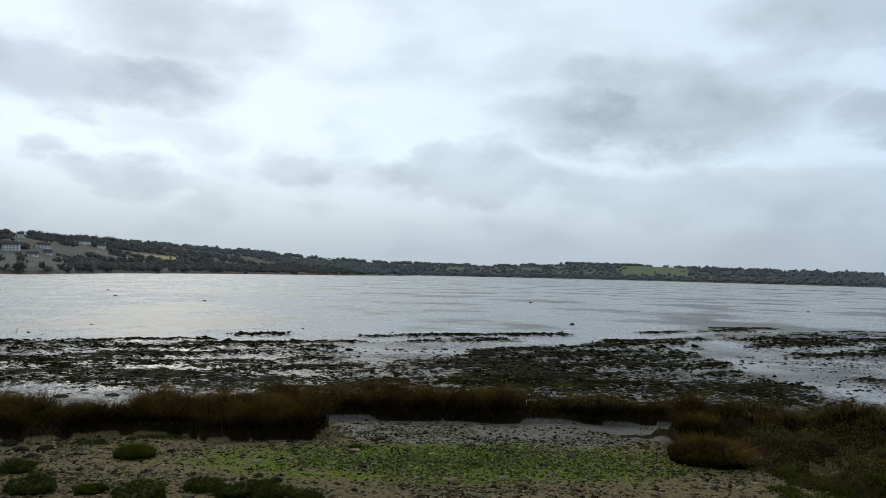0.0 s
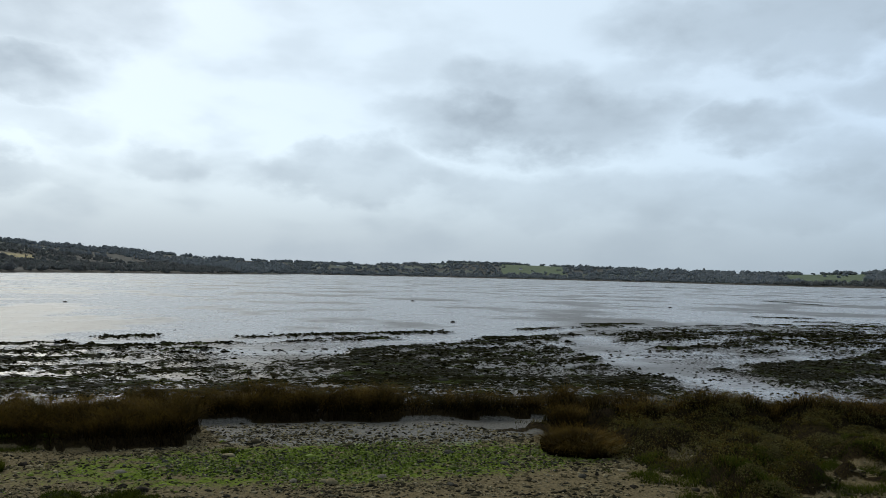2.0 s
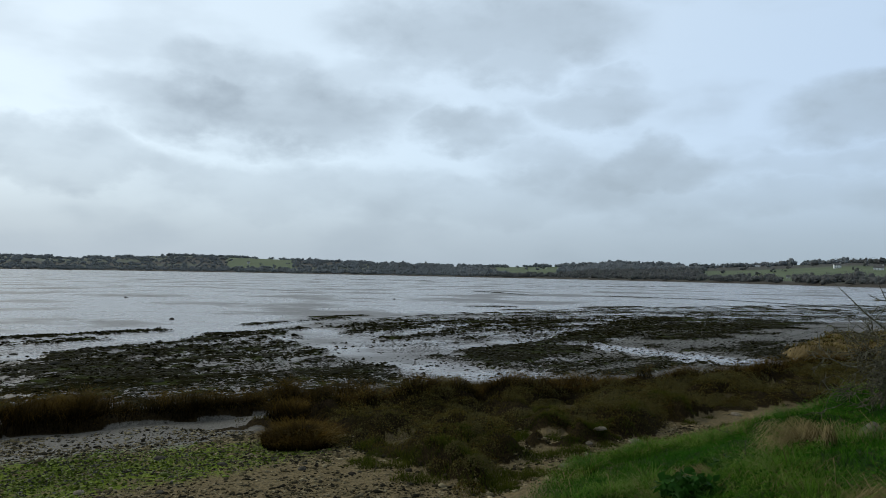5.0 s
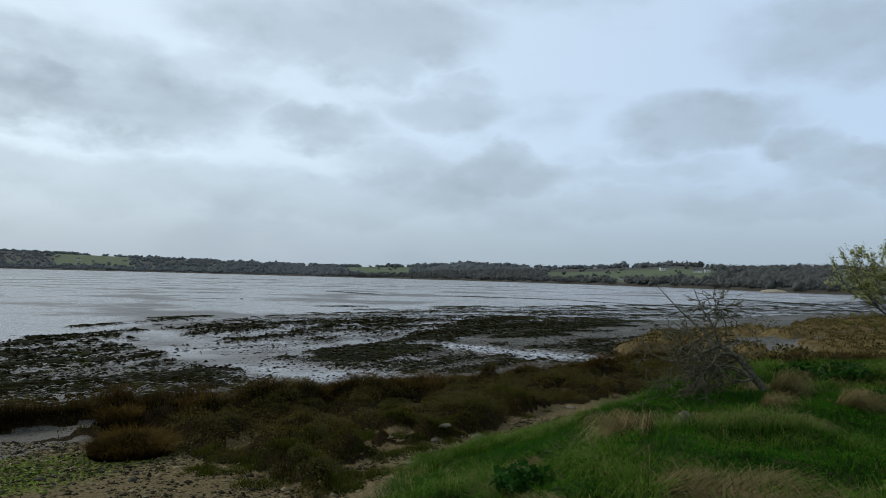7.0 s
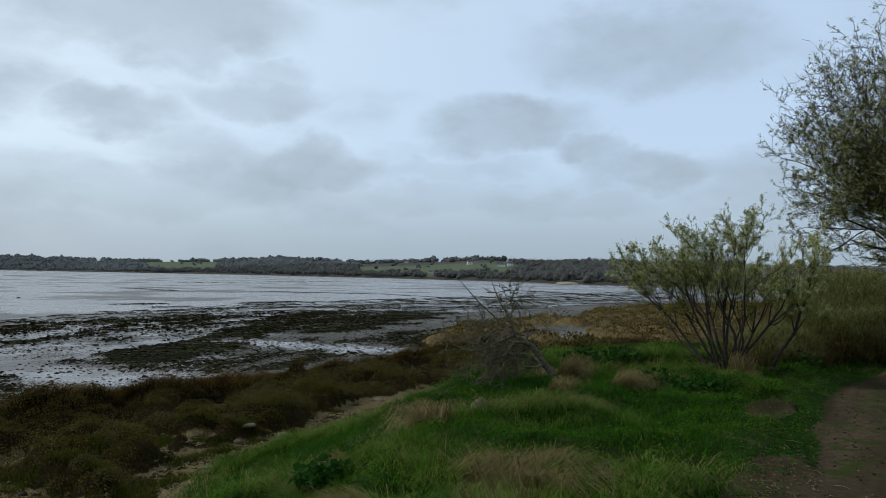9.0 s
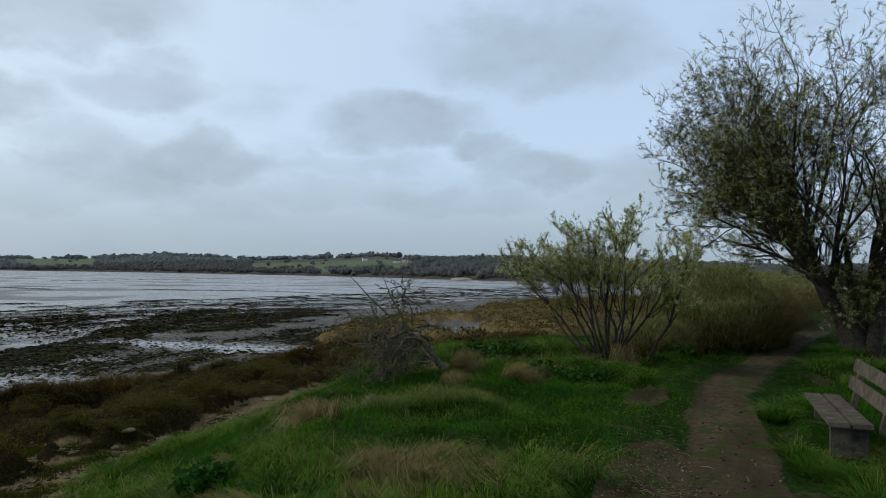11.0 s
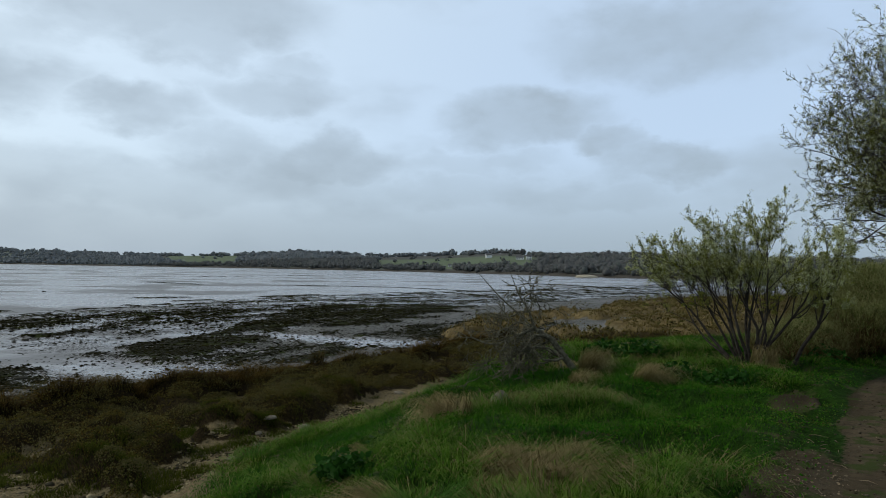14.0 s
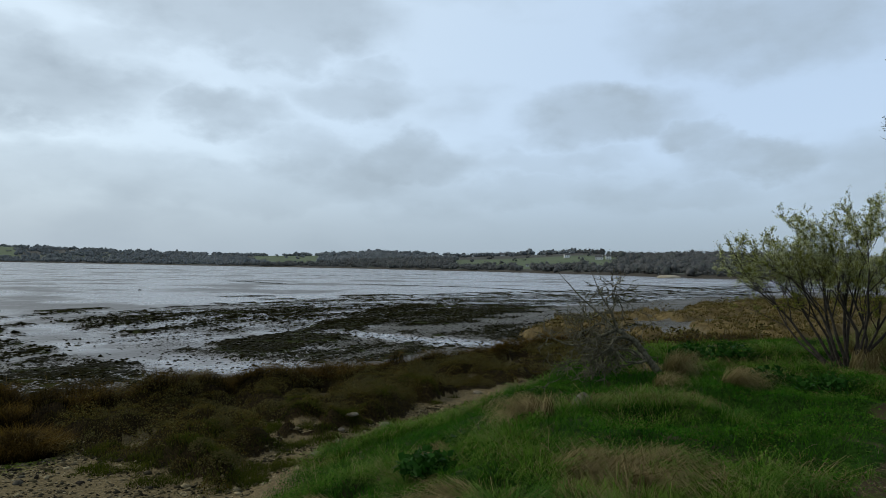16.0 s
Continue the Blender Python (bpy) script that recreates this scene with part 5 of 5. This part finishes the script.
def straw_tussock(x, y, r, h, n, comb, seed):
    """Dead straw that arches over and hangs to one side, the way comb in degrees."""
    rng = np.random.default_rng(seed)
    a, q = rng.uniform(0, 2 * np.pi, n), r * 0.45 * np.sqrt(rng.uniform(0, 1, n))
    px, py = np.cos(a) * q, np.sin(a) * q
    way_ = a + rng.normal(0, 0.35, n)
    c = radians(comb)
    turn = np.arctan2(np.sin(way_) + 1.5 * math.sin(c), np.cos(way_) + 1.5 * math.cos(c))
    me = arched("straw_tussock", px, py, h * rng.uniform(0.2, 0.8, n), r * rng.uniform(0.4, 1.7, n), turn, rng.uniform(0.004, 0.008, n), STRAW, np.zeros(n) - 0.03, 1.2, seed + 1)
    ob = new("straw_tussock", me)
    ob.matrix_world = pose(x, y, gz(x, y))
    tagged(ob, "bleached dead straw drooping over green grass", "grass tuft", "straw tussocks")


# x, y, radius, height, hanging direction
for k, (tx, ty, tr, th, tc) in enumerate(((5.15, 2.35, 0.55, 0.42, 292), (4.95, 2.75, 0.40, 0.32, 300), (4.6, 2.55, 0.36, 0.28, 270), (4.15, 3.1, 0.38, 0.24, 130), (6.75, 4.3, 0.34, 0.45, 130), (6.9, 4.2, 0.26, 0.40, 150),
                                           (9.6, 4.0, 0.34, 0.32, 280), (8.6, 3.35, 0.36, 0.30, 300), (10.55, 4.25, 0.34, 0.50, 310), (10.0, 3.2, 0.40, 0.34, 295), (11.6, 3.3, 0.36, 0.30, 120), (12.75, 2.25, 0.16, 0.55, 275),
                                           (12.9, 2.05, 0.16, 0.60, 285), (12.6, 2.0, 0.20, 0.30, 290), (4.2, 4.6, 0.34, 0.24, 140), (6.1, 4.9, 0.30, 0.24, 120), (11.9, 5.0, 0.36, 0.30, 130))):
    straw_tussock(tx, ty, tr, th, int((2800 if k < 3 else 1400) * tr), tc, 520 + 3 * k)



def herb(x, y, r, h, seed, label):
    rng = np.random.default_rng(seed)
    n = 220
    a, q = rng.uniform(0, 2 * np.pi, n), r * np.sqrt(rng.uniform(0, 1, n))
    p = np.stack([np.cos(a) * q, np.sin(a) * q, h * rng.uniform(0.3, 1, n) * (1.1 - 0.5 * q / r)], -1)
    hb = thing("leafy_herb", x, y, gz(x, y), label, "herb", "leafy herbs")
    part("leaves", leaf_mesh("leaves", p, 0.065, HERB, seed + 1, 1.4, 0.5), hb)
    tw = Twigs(seed)
    for k in range(9):
        b = rng.uniform(0, 2 * np.pi)
        e = np.array([math.cos(b) * r * 0.7, math.sin(b) * r * 0.7, h * 0.8])
        tw.tube([(0, 0, -0.05), e * 0.5 + [0, 0, 0.05], e], [0.008, 0.006, 0.003], "thin", 4)
    part("stems", tw.mesh("thin", "stems", HERB), hb)


for k, (hx, hy, hr, hh) in enumerate(((4.85, 4.15, 0.25, 0.28), (12.2, 4.6, 0.35, 0.4), (10.8, 2.9, 0.35, 0.35), (13.6, 4.4, 0.4, 0.35), (6.3, 4.7, 0.3, 0.25), (11.6, 2.3, 0.4, 0.3), (15.2, 1.5, 0.4, 0.4), (16.5, 1.3, 0.4, 0.4))):
    herb(hx, hy, hr, hh, 600 + 5 * k, "broad-leaved green herb growing in the grass bank")

# ---- the bare thorn bush ----


def thorn_bush():
    rx, ry = 10.55, 4.38
    b = thing("thorn_bush", rx, ry, gz(rx, ry) - 0.08, "bare lichened thorn bush leaning from the bank", "bush")
    tw = Twigs(700, 0.0085)
    left = np.array([-0.41, 0.91, 0.0])
    stem = [left * u + np.array([0.0, 0.0, v]) for u, v in ((0, 0), (0.22, 0.28), (0.42, 0.55), (0.70, 0.72), (0.78, 0.98))]
    tw.tube(stem, [0.06, 0.052, 0.045, 0.036, 0.022], "thick", 7)
    side = np.array([0.91, 0.41, 0.0])
    for k, l, u, f, ln, r in ((1, 0.9, -0.05, 0.5, 0.80, 0.024), (1, 1.0, 0.15, -0.6, 0.75, 0.022), (2, 1.0, 0.10, 0.2, 0.95, 0.028), (2, 0.9, 0.35, -0.5, 0.85, 0.024), (2, 0.3, 0.7, 0.7, 0.60, 0.020),
                                (3, 1.0, -0.05, -0.2, 0.95, 0.026), (3, 0.9, 0.30, 0.5, 0.80, 0.022), (3, 0.8, 0.7, 0.0, 0.70, 0.022), (4, 0.6, 0.8, -0.3, 0.55, 0.018), (4, 0.1, 1.0, 0.4, 0.50, 0.016), (4, 1.0, 0.2, 0.3, 0.75, 0.020), (1, 0.8, -0.25, 0.1, 0.80, 0.020), (2, 0.9, -0.25, 0.3, 0.80, 0.022), (3, 1.0, -0.30, 0.4, 0.80, 0.022), (3, 1.0, -0.15, -0.5, 0.85, 0.022), (1, 0.9, -0.10, -0.2, 0.95, 0.022)):
        tw.grow(stem[k], left * l + side * f + np.array([0, 0, u]), ln * 1.12, r, 3, 0.38, -0.05, (2, 3, 4, 5), 1.0, 0.55)
    # two straight shoots stand above the rest
    tw.tube([stem[4], left * 0.95 + [0, 0, 1.25], left * 1.10 + [0, 0, 1.62]], [0.016, 0.012, 0.004], "thin", 5)
    tw.tube([stem[3], left * 1.25 + [0, 0, 1.2], left * 1.62 + [0, 0, 1.60]], [0.016, 0.012, 0.004], "thin", 5)
    part("stem", tw.mesh("thick", "stem", LICHEN_BARK), b)
    part("spray", tw.mesh("thin", "spray", LICHEN_BARK), b, "grey lichened twigs")
    part("bud_scatter", leaf_mesh("bud_scatter", tw.along(1500, 0.010), 0.010, LEAF, 701), b, "small pale buds")

thorn_bush()

# ---- the flowering shrub ----


def willow_shrub():
    x, y = 13.1, 2.35
    b = thing("flowering_shrub", x, y, gz(x, y) - 0.05, "many-stemmed shrub with pale blossom and young leaves", "shrub")
    tw = Twigs(720, 0.0028)
    rng = np.random.default_rng(719)
    for k in range(17):
        lean = np.interp(k, [0, 16], [1.05, -0.55])
        d = (rng.uniform(-0.45, 0.45), lean, 1.0)
        tw.grow((0.10 * math.cos(k * 2.1), 0.16 * lean + 0.05 * math.sin(k * 1.3), 0), d, rng.uniform(1.40, 1.85), rng.uniform(0.020, 0.034), 4, 0.15, 0.11, (3, 4, 4, 5, 6), 0.52, 0.45, 3)
    high = [q for q in tw.tips if q[0][2] > 0.95 - 0.25 * abs(q[0][1])]
    tw.tips = high
    part("stem_wood", tw.mesh("thick", "stem_wood", BARK), b, "dark crooked stems")
    part("spray", tw.mesh("thin", "spray", BARK), b)
    part("leaves", leaf_mesh("leaves", tw.clusters(6500, 8, 0.014), 0.0125, LEAF, 721, 1.8), b, "young yellow-green leaves")
    tw.tips = [q for q in high if q[0][2] > 1.35]
    part("blossom", leaf_mesh("blossom", tw.clusters(6500, 8, 0.015), 0.0135, BLOSSOM, 722, 1.2), b, "cream blossom")


def side_sapling(x, y, seed, label):
    b = thing("sapling", x, y, gz(x, y) - 0.05, label, "shrub", "saplings")
    tw = Twigs(seed, 0.0028)
    stem = [(0, 0, 0), (0.02, -0.18, 0.42), (0.0, -0.42, 0.78), (-0.05, -0.52, 1.15), (0.0, -0.66, 1.6)]
    tw.tube(stem, [0.038, 0.034, 0.028, 0.022, 0.014], "thick", 6)
    for k, d in ((2, (0.2, 0.5, 1.0)), (2, (-0.3, -0.5, 1.0)), (3, (0.1, -0.5, 1.0)), (3, (0.2, 0.45, 1.0)), (3, (-0.4, 0.1, 1.0)), (4, (0.0, 0.2, 1.0)), (4, (0.1, -0.3, 1.0)), (4, (-0.2, 0.1, 1.0))):
        tw.grow(stem[k], d, 0.65, 0.013, 3, 0.15, 0.10, (3, 3, 4, 4), 0.55, 0.5)
    part("stem", tw.mesh("thick", "stem", BARK), b)
    part("spray", tw.mesh("thin", "spray", BARK), b)
    part("leaves", leaf_mesh("leaves", tw.clusters(900, 8, 0.014), 0.0125, LEAF, seed + 1, 1.7), b)
    part("blossom", leaf_mesh("blossom", tw.clusters(1300, 8, 0.015), 0.0135, BLOSSOM, seed + 2, 1.2), b)


willow_shrub()
side_sapling(13.96, 1.85, 740, "slender curved sapling with pale blossom")

# ---- the big blossoming tree over the path ----


def big_tree():
    x, y = 17.1, -1.95
    b = thing("blossoming_tree", x, y, gz(x, y) - 0.1, "large dark blossoming thorn tree leaning over the path", "tree")
    tw = Twigs(760, 0.0045)
    rng = np.random.default_rng(759)
    trunk = [(0, 0, 0), (0.0, 0.16, 0.55), (0.05, 0.48, 1.2), (0.0, 0.80, 1.85), (0.05, 0.95, 2.5)]
    tw.tube(trunk, [0.30, 0.24, 0.20, 0.16, 0.12], "thick", 9)
    tw.tube([(0.25, -0.1, 0), (0.3, -0.1, 0.8), (0.4, 0.1, 1.7), (0.4, 0.2, 2.6)], [0.20, 0.15, 0.10, 0.03], "thick", 8)
    tw.tube([(-0.1, -0.2, 0), (-0.2, -0.35, 0.9), (-0.1, -0.6, 1.8), (0.0, -0.8, 2.6)], [0.18, 0.13, 0.08, 0.03], "thick", 8)
    for k in range(78):
        up = radians(np.interp(k, [0, 30, 77], [26, 62, 166]))
        d = (rng.uniform(-0.75, 0.75), math.cos(up), math.sin(up))
        u = rng.uniform(0.85, 1.0) if up < 0.75 else rng.uniform(0.5, 1.0)
        p = [np.interp(u, [0, 0.25, 0.5, 0.75, 1], [q[i] for q in trunk]) for i in range(3)]
        if up > 1.75:
            p = [0.1, -0.3 * u, 2.5 * u]
        tw.grow(p, d, rng.uniform(1.7, 2.4) * (0.80 + 0.92 * math.sin(up) ** 2), rng.uniform(0.030, 0.055), 4, 0.17, 0.055, (3, 3, 5, 5, 5), 0.75, 0.48)
    # thin shoots clothe the trunk
    for k in range(46):
        u = rng.uniform(0.18, 1.0)
        p = [np.interp(u, [0, 0.25, 0.5, 0.75, 1], [q[i] for q in trunk]) + rng.normal() * 0.08 for i in range(3)]
        p[1] -= rng.uniform(0.0, 0.9) * u
        tw.grow(p, (rng.normal() * 0.8, rng.uniform(-1.0, 0.8), 0.9), rng.uniform(0.6, 1.1), 0.016, 3, 0.2, 0.05, (3, 3, 4, 5), 0.9, 0.5)
    part("trunk", tw.mesh("thick", "trunk", BARK), b)
    part("spray", tw.mesh("thin", "spray", BARK), b)
    part("leaves", leaf_mesh("leaves", tw.clusters(22000, 10, 0.020), 0.0160, TREE_LEAF, 761, 1.7), b, "small olive leaves")
    part("blossom", leaf_mesh("blossom", tw.clusters(13000, 10, 0.020), 0.0160, BLOSSOM, 762, 1.2), b, "cream blossom")

big_tree()

# ---- the bramble thickets beside the path ----


def thicket(x, y, rx, ry, h, n, seed, label):
    rng = np.random.default_rng(seed)
    b = thing("bramble_thicket", x, y, gz(x, y), label, "thicket", "thickets along the path")
    a, q = rng.uniform(0, 2 * np.pi, n), np.sqrt(rng.uniform(0, 1, n))
    px, py = np.cos(a) * q * rx, np.sin(a) * q * ry
    lift = h * np.sqrt(np.clip(1 - q ** 2.4, 0, 1)) * (0.72 + 0.55 * fbm((px + x) / 0.9, (py + y) / 0.9, seed, 3))
    base = ground_z(px + x, py + y) - gz(x, y)
    u = rng.uniform(0, 1, n) ** 0.6
    part("cane_tangle", blades("cane_tangle", px, py, lift * 0.40 + 0.22, rng.uniform(0.005, 0.010, n), 1.7, CANE, 0.9, seed + 1, base + lift * 0.35 * u, 0.5), b, "brown tangled canes")
    k = u > 0.12
    part("shoot_mass", blades("shoot_mass", px[k], py[k], 0.08 + 0.18 * rng.uniform(0, 1, k.sum()), rng.uniform(0.004, 0.008, k.sum()), 1.4, SHOOT, 0.5, seed + 2, base[k] + lift[k] * (0.70 + 0.24 * u[k]), 0.3), b, "pale green shoots")
    leaves = np.stack([px, py, base + lift * u], -1)[rng.uniform(0, 1, n) < 0.8]
    part("leaves", leaf_mesh("leaves", leaves, 0.030, BRAMBLE, seed + 3, 1.5), b, "dull green bramble leaves")


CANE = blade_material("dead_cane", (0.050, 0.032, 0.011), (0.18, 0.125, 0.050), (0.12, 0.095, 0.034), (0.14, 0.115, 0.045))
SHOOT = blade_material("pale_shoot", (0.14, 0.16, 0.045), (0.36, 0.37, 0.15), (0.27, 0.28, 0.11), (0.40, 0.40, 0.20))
BRAMBLE = island("bramble_leaf", [(0.05, 0.075, 0.012), (0.12, 0.155, 0.032), (0.16, 0.145, 0.045), (0.095, 0.155, 0.030)], 0.7, 0.04, leaf=0.3)
thicket(19.8, 1.0, 3.6, 1.75, 1.75, 36000, 800, "dense bramble thicket, brown below and pale green above")
thicket(29.0, 0.6, 5.5, 2.2, 1.85, 26000, 810, "dense bramble thicket with pale green tips")
thicket(43.0, -0.5, 8.0, 2.6, 1.9, 16000, 820, "distant bramble thicket beside the path")
thicket(16.4, 2.0, 1.5, 1.0, 0.7, 6000, 830, "low bramble clump beside the shrub")

# ---- the bench ----


def bench():
    bx, by = 8.50, -0.86
    z = gz(bx, by) - 0.09
    b = thing("bench", bx, by, z, "weathered wooden bench on low stone supports beside the path", "bench", turn=4)
    for k in range(2):
        part("seat_plank", boxed("seat_plank", -0.9, 0.9, 0.05 - 0.19 * k, 0.22 - 0.19 * k, 0.27, 0.315, PLANK, 0.006), b)
    for k in range(2):
        ob = part("back_plank", boxed("back_plank", -0.9, 0.9, -0.012, 0.022, 0, 0.14, PLANK, 0.006), b)
        ob.matrix_local = pose(0, -0.25 - 0.05 * k, 0.40 + 0.19 * k, 12)
    for s in (-1, 1):
        part("support", boxed("support", s * 0.52 - 0.06, s * 0.52 + 0.06, -0.16, 0.16, -0.08, 0.268, ROCK, 0.01), b, "rough stone support")
        ob = part("post", boxed("post", s * 0.7 - 0.04, s * 0.7 + 0.04, -0.03, 0.03, 0, 0.52, PLANK, 0.006), b)
        ob.matrix_local = pose(0, -0.245, 0.2, 12)


bench()

# ---- litter on the path ----


def sticks():
    rng = np.random.default_rng(900)
    tw = Twigs(901)
    for k in range(110):
        x, y = rng.normal(5.8, 0.8), rng.normal(0.75, 0.33)
        a, ln = rng.uniform(0, 6.3), rng.uniform(0.05, 0.22)
        z = gz(x, y) + 0.012
        dx, dy = math.cos(a) * ln, math.sin(a) * ln
        tw.tube([(x, y, z), (x + dx * .5, y + dy * .5, z + 0.012), (x + dx, y + dy, z)], [0.003, 0.003, 0.0015], "thin", 4)
    tagged(new("twig_litter", tw.mesh("thin", "twig_litter", LITTER)), "dry twigs and straw trodden into the path", "litter", kind="stuff")
    st = Twigs(903)
    z = gz(6.2, 1.15) + 0.03
    st.grow((5.9, 1.0, z), (1, 0.6, 0.05), 0.5, 0.010, 1, 0.1, 0.0, (2, 2), 0.5, 0.5)
    tagged(new("fallen_stick", st.mesh("thin", "fallen_stick", LITTER)), "pale broken stick lying on the path", "stick")
    dead = Twigs(905)
    dead.grow((6.2, 4.7, gz(6.2, 4.7) + 0.06), (1, 0.25, 0.1), 0.8, 0.010, 2, 0.12, 0.0, (2, 3, 3), 0.7, 0.5)
    tagged(new("dead_branch", dead.mesh("thin", "dead_branch", BARK)), "dark dead branch lying in the grass", "stick")
    x, y, r2 = scatter(2600, 3.5, 24, -2.4, 2.2, 910)
    d = np.abs(y - path_mid(x))
    k = d < 0.9
    x, y = x[k], y[k]
    s = r2.uniform(0.006, 0.02, len(x))
    tagged(new("path_grit", stones_mesh("path_grit", x, y, ground_z(x, y) + s * 0.2, s, 0.6, GRIT, 911)), "small grit and stones on the earth path", "grit", kind="stuff")


GRIT = island("path_grit", [(0.030, 0.024, 0.015), (0.060, 0.048, 0.030), (0.10, 0.085, 0.058), (0.040, 0.033, 0.022)], 0.9, 0.05)
LITTER = plain("dry_twig", (0.08, 0.06, 0.035), (0.20, 0.155, 0.10), 12, 0.9, 0.3)
sticks()

# ---- pale-tipped tussock at the corner of the marsh ----
tuft("cord_tussock", 5.2, 14.5, 0.78, 0.60, 5200, CORD, "dark cordgrass tussock standing on the shingle edge", 940, 0.7, 0.5, (0.010, 0.018))
tuft("pale_tussock", 5.5, 14.2, 0.40, 0.50, 420, STRAW, "bleached grass blades in a dark tussock", 945, 0.9, 0.6, (0.008, 0.014))

for k, (tx, ty, tr) in enumerate(((7.45, -0.58, 0.2), (7.3, -0.75, 0.22), (7.15, -0.95, 0.25), (7.8, -0.42, 0.15), (9.0, -0.30, 0.2), (9.7, -0.7, 0.3), (15.5, -1.5, 0.5), (17.0, -1.6, 0.5))):
    tuft("grass_tuft", tx, ty, tr, 0.26, int(2600 * tr), TURF, "green grass tuft beside the bench and path", 960 + 3 * k, 1.0, 0.4, (0.006, 0.011), "grass tuft", "verge tufts")


def leaf_litter():
    x, y, rng = scatter(5200, 3.6, 9.5, -0.4, 2.0, 990)
    keep = rng.uniform(0, 1, len(x)) < bare_patch(x, y) * 0.8 + 0.05
    x, y = x[keep], y[keep]
    me = leaf_mesh("leaf_litter", np.stack([x, y, ground_z(x, y) + 0.008], -1), 0.016, LITTER, 991, 1.6, 0.9)
    tagged(new("leaf_litter", me), "dry brown leaf scraps on trodden earth", "litter", kind="stuff")


leaf_litter()


# ---- olive turf at the head of the beach ----


def beach_turf():
    x, y, rng = scatter(60000, -8.5, -4.2, 13.6, 16.8, 470)
    k = spot(x, y, -6.2, 15.9, 1.1, 0.5) + 0.9 * spot(x, y, -7.4, 14.8, 0.7, 0.35) + 0.8 * (fbm(x / 0.6, y / 0.5, 471, 3) - 0.5)
    keep = rng.uniform(0, 1, len(x)) < step(k, 0.4, 0.8)
    x, y = x[keep], y[keep]
    me = blades("beach_turf", x, y, rng.uniform(0.03, 0.11, len(x)), rng.uniform(0.007, 0.014, len(x)), 1.0, MOSS_BLADE, 0.5, 472, droop=0.3, simple=True)
    tagged(new("beach_turf", me), "low olive turf at the head of the beach", "grass", kind="stuff")
    # yellow-green moss in lumps along the gravel under the bank
    x, y, rng = scatter(90000, 5.0, 15, 7.6, 13.5, 474)
    k = fbm(x / 0.55, y / 0.45, 475, 3) + 0.12 * step(y - crest(x), 3.2, 4.6)
    keep = (rng.uniform(0, 1, len(x)) < step(k, 0.58, 0.68)) & (y - crest(x) > 2.8)
    x, y, k = x[keep], y[keep], k[keep]
    h = 0.02 + 0.16 * step(k, 0.56, 0.8) * rng.uniform(0.6, 1.1, len(x))
    me = blades("moss_lumps", x, y, h, rng.uniform(0.008, 0.016, len(x)), 0.8, MOSS_BLADE, 0.5, 476, droop=0.3, simple=True)
    tagged(new("moss_lumps", me), "yellow-green moss in lumps on the gravel", "moss", kind="stuff")


beach_turf()

# ---- single larger stones, each lying free ----


def loose_stones():
    rng = np.random.default_rng(480)
    shapes = {}
    for key, m in (("dark", DARK_ROCK), ("grey", ROCK), ("wrack", WRACK)):
        shapes[key] = [lump_mesh("stone_shape", 1.0, 0.72, 0.5, 0.34, m, 120.0 + 3 * k, 2) for k in range(4)]
    done = 0
    while done < 95:
        x, y = rng.uniform(-8, 6), rng.uniform(11.2, 18)
        if cord_mask(x, y) > 0.05 or marsh_mask(x, y) > 0.1:
            continue
        s = rng.uniform(0.025, 0.06)
        key = "dark" if rng.uniform() < 0.7 else "grey"
        ob = new("beach_stone", shapes[key][done % 4])
        ob.matrix_world = pose(x, y, gz(x, y) + s * 0.1, 0, 0, rng.uniform(0, 360)) @ Matrix.Diagonal((s, s, s, 1))
        tagged(ob, key + " angular stone lying on the shingle beach", "stone", "beach stones")
        done += 1
    done = 0
    while done < 110:
        x, y = rng.uniform(-22, 38), rng.uniform(21.5, 46)
        if weed_level(x, y) < 0.15 and rng.uniform() < 0.6:
            continue
        s = rng.uniform(0.10, 0.24)
        ob = new("wrack_stone", shapes["wrack"][done % 4])
        ob.matrix_world = pose(x, y, gz(x, y) + s * 0.06, 0, 0, rng.uniform(0, 360)) @ Matrix.Diagonal((s, s, s * 0.8, 1))
        tagged(ob, "dark stone covered with weed on wet mud", "stone", "weed stones")
        done += 1


loose_stones()
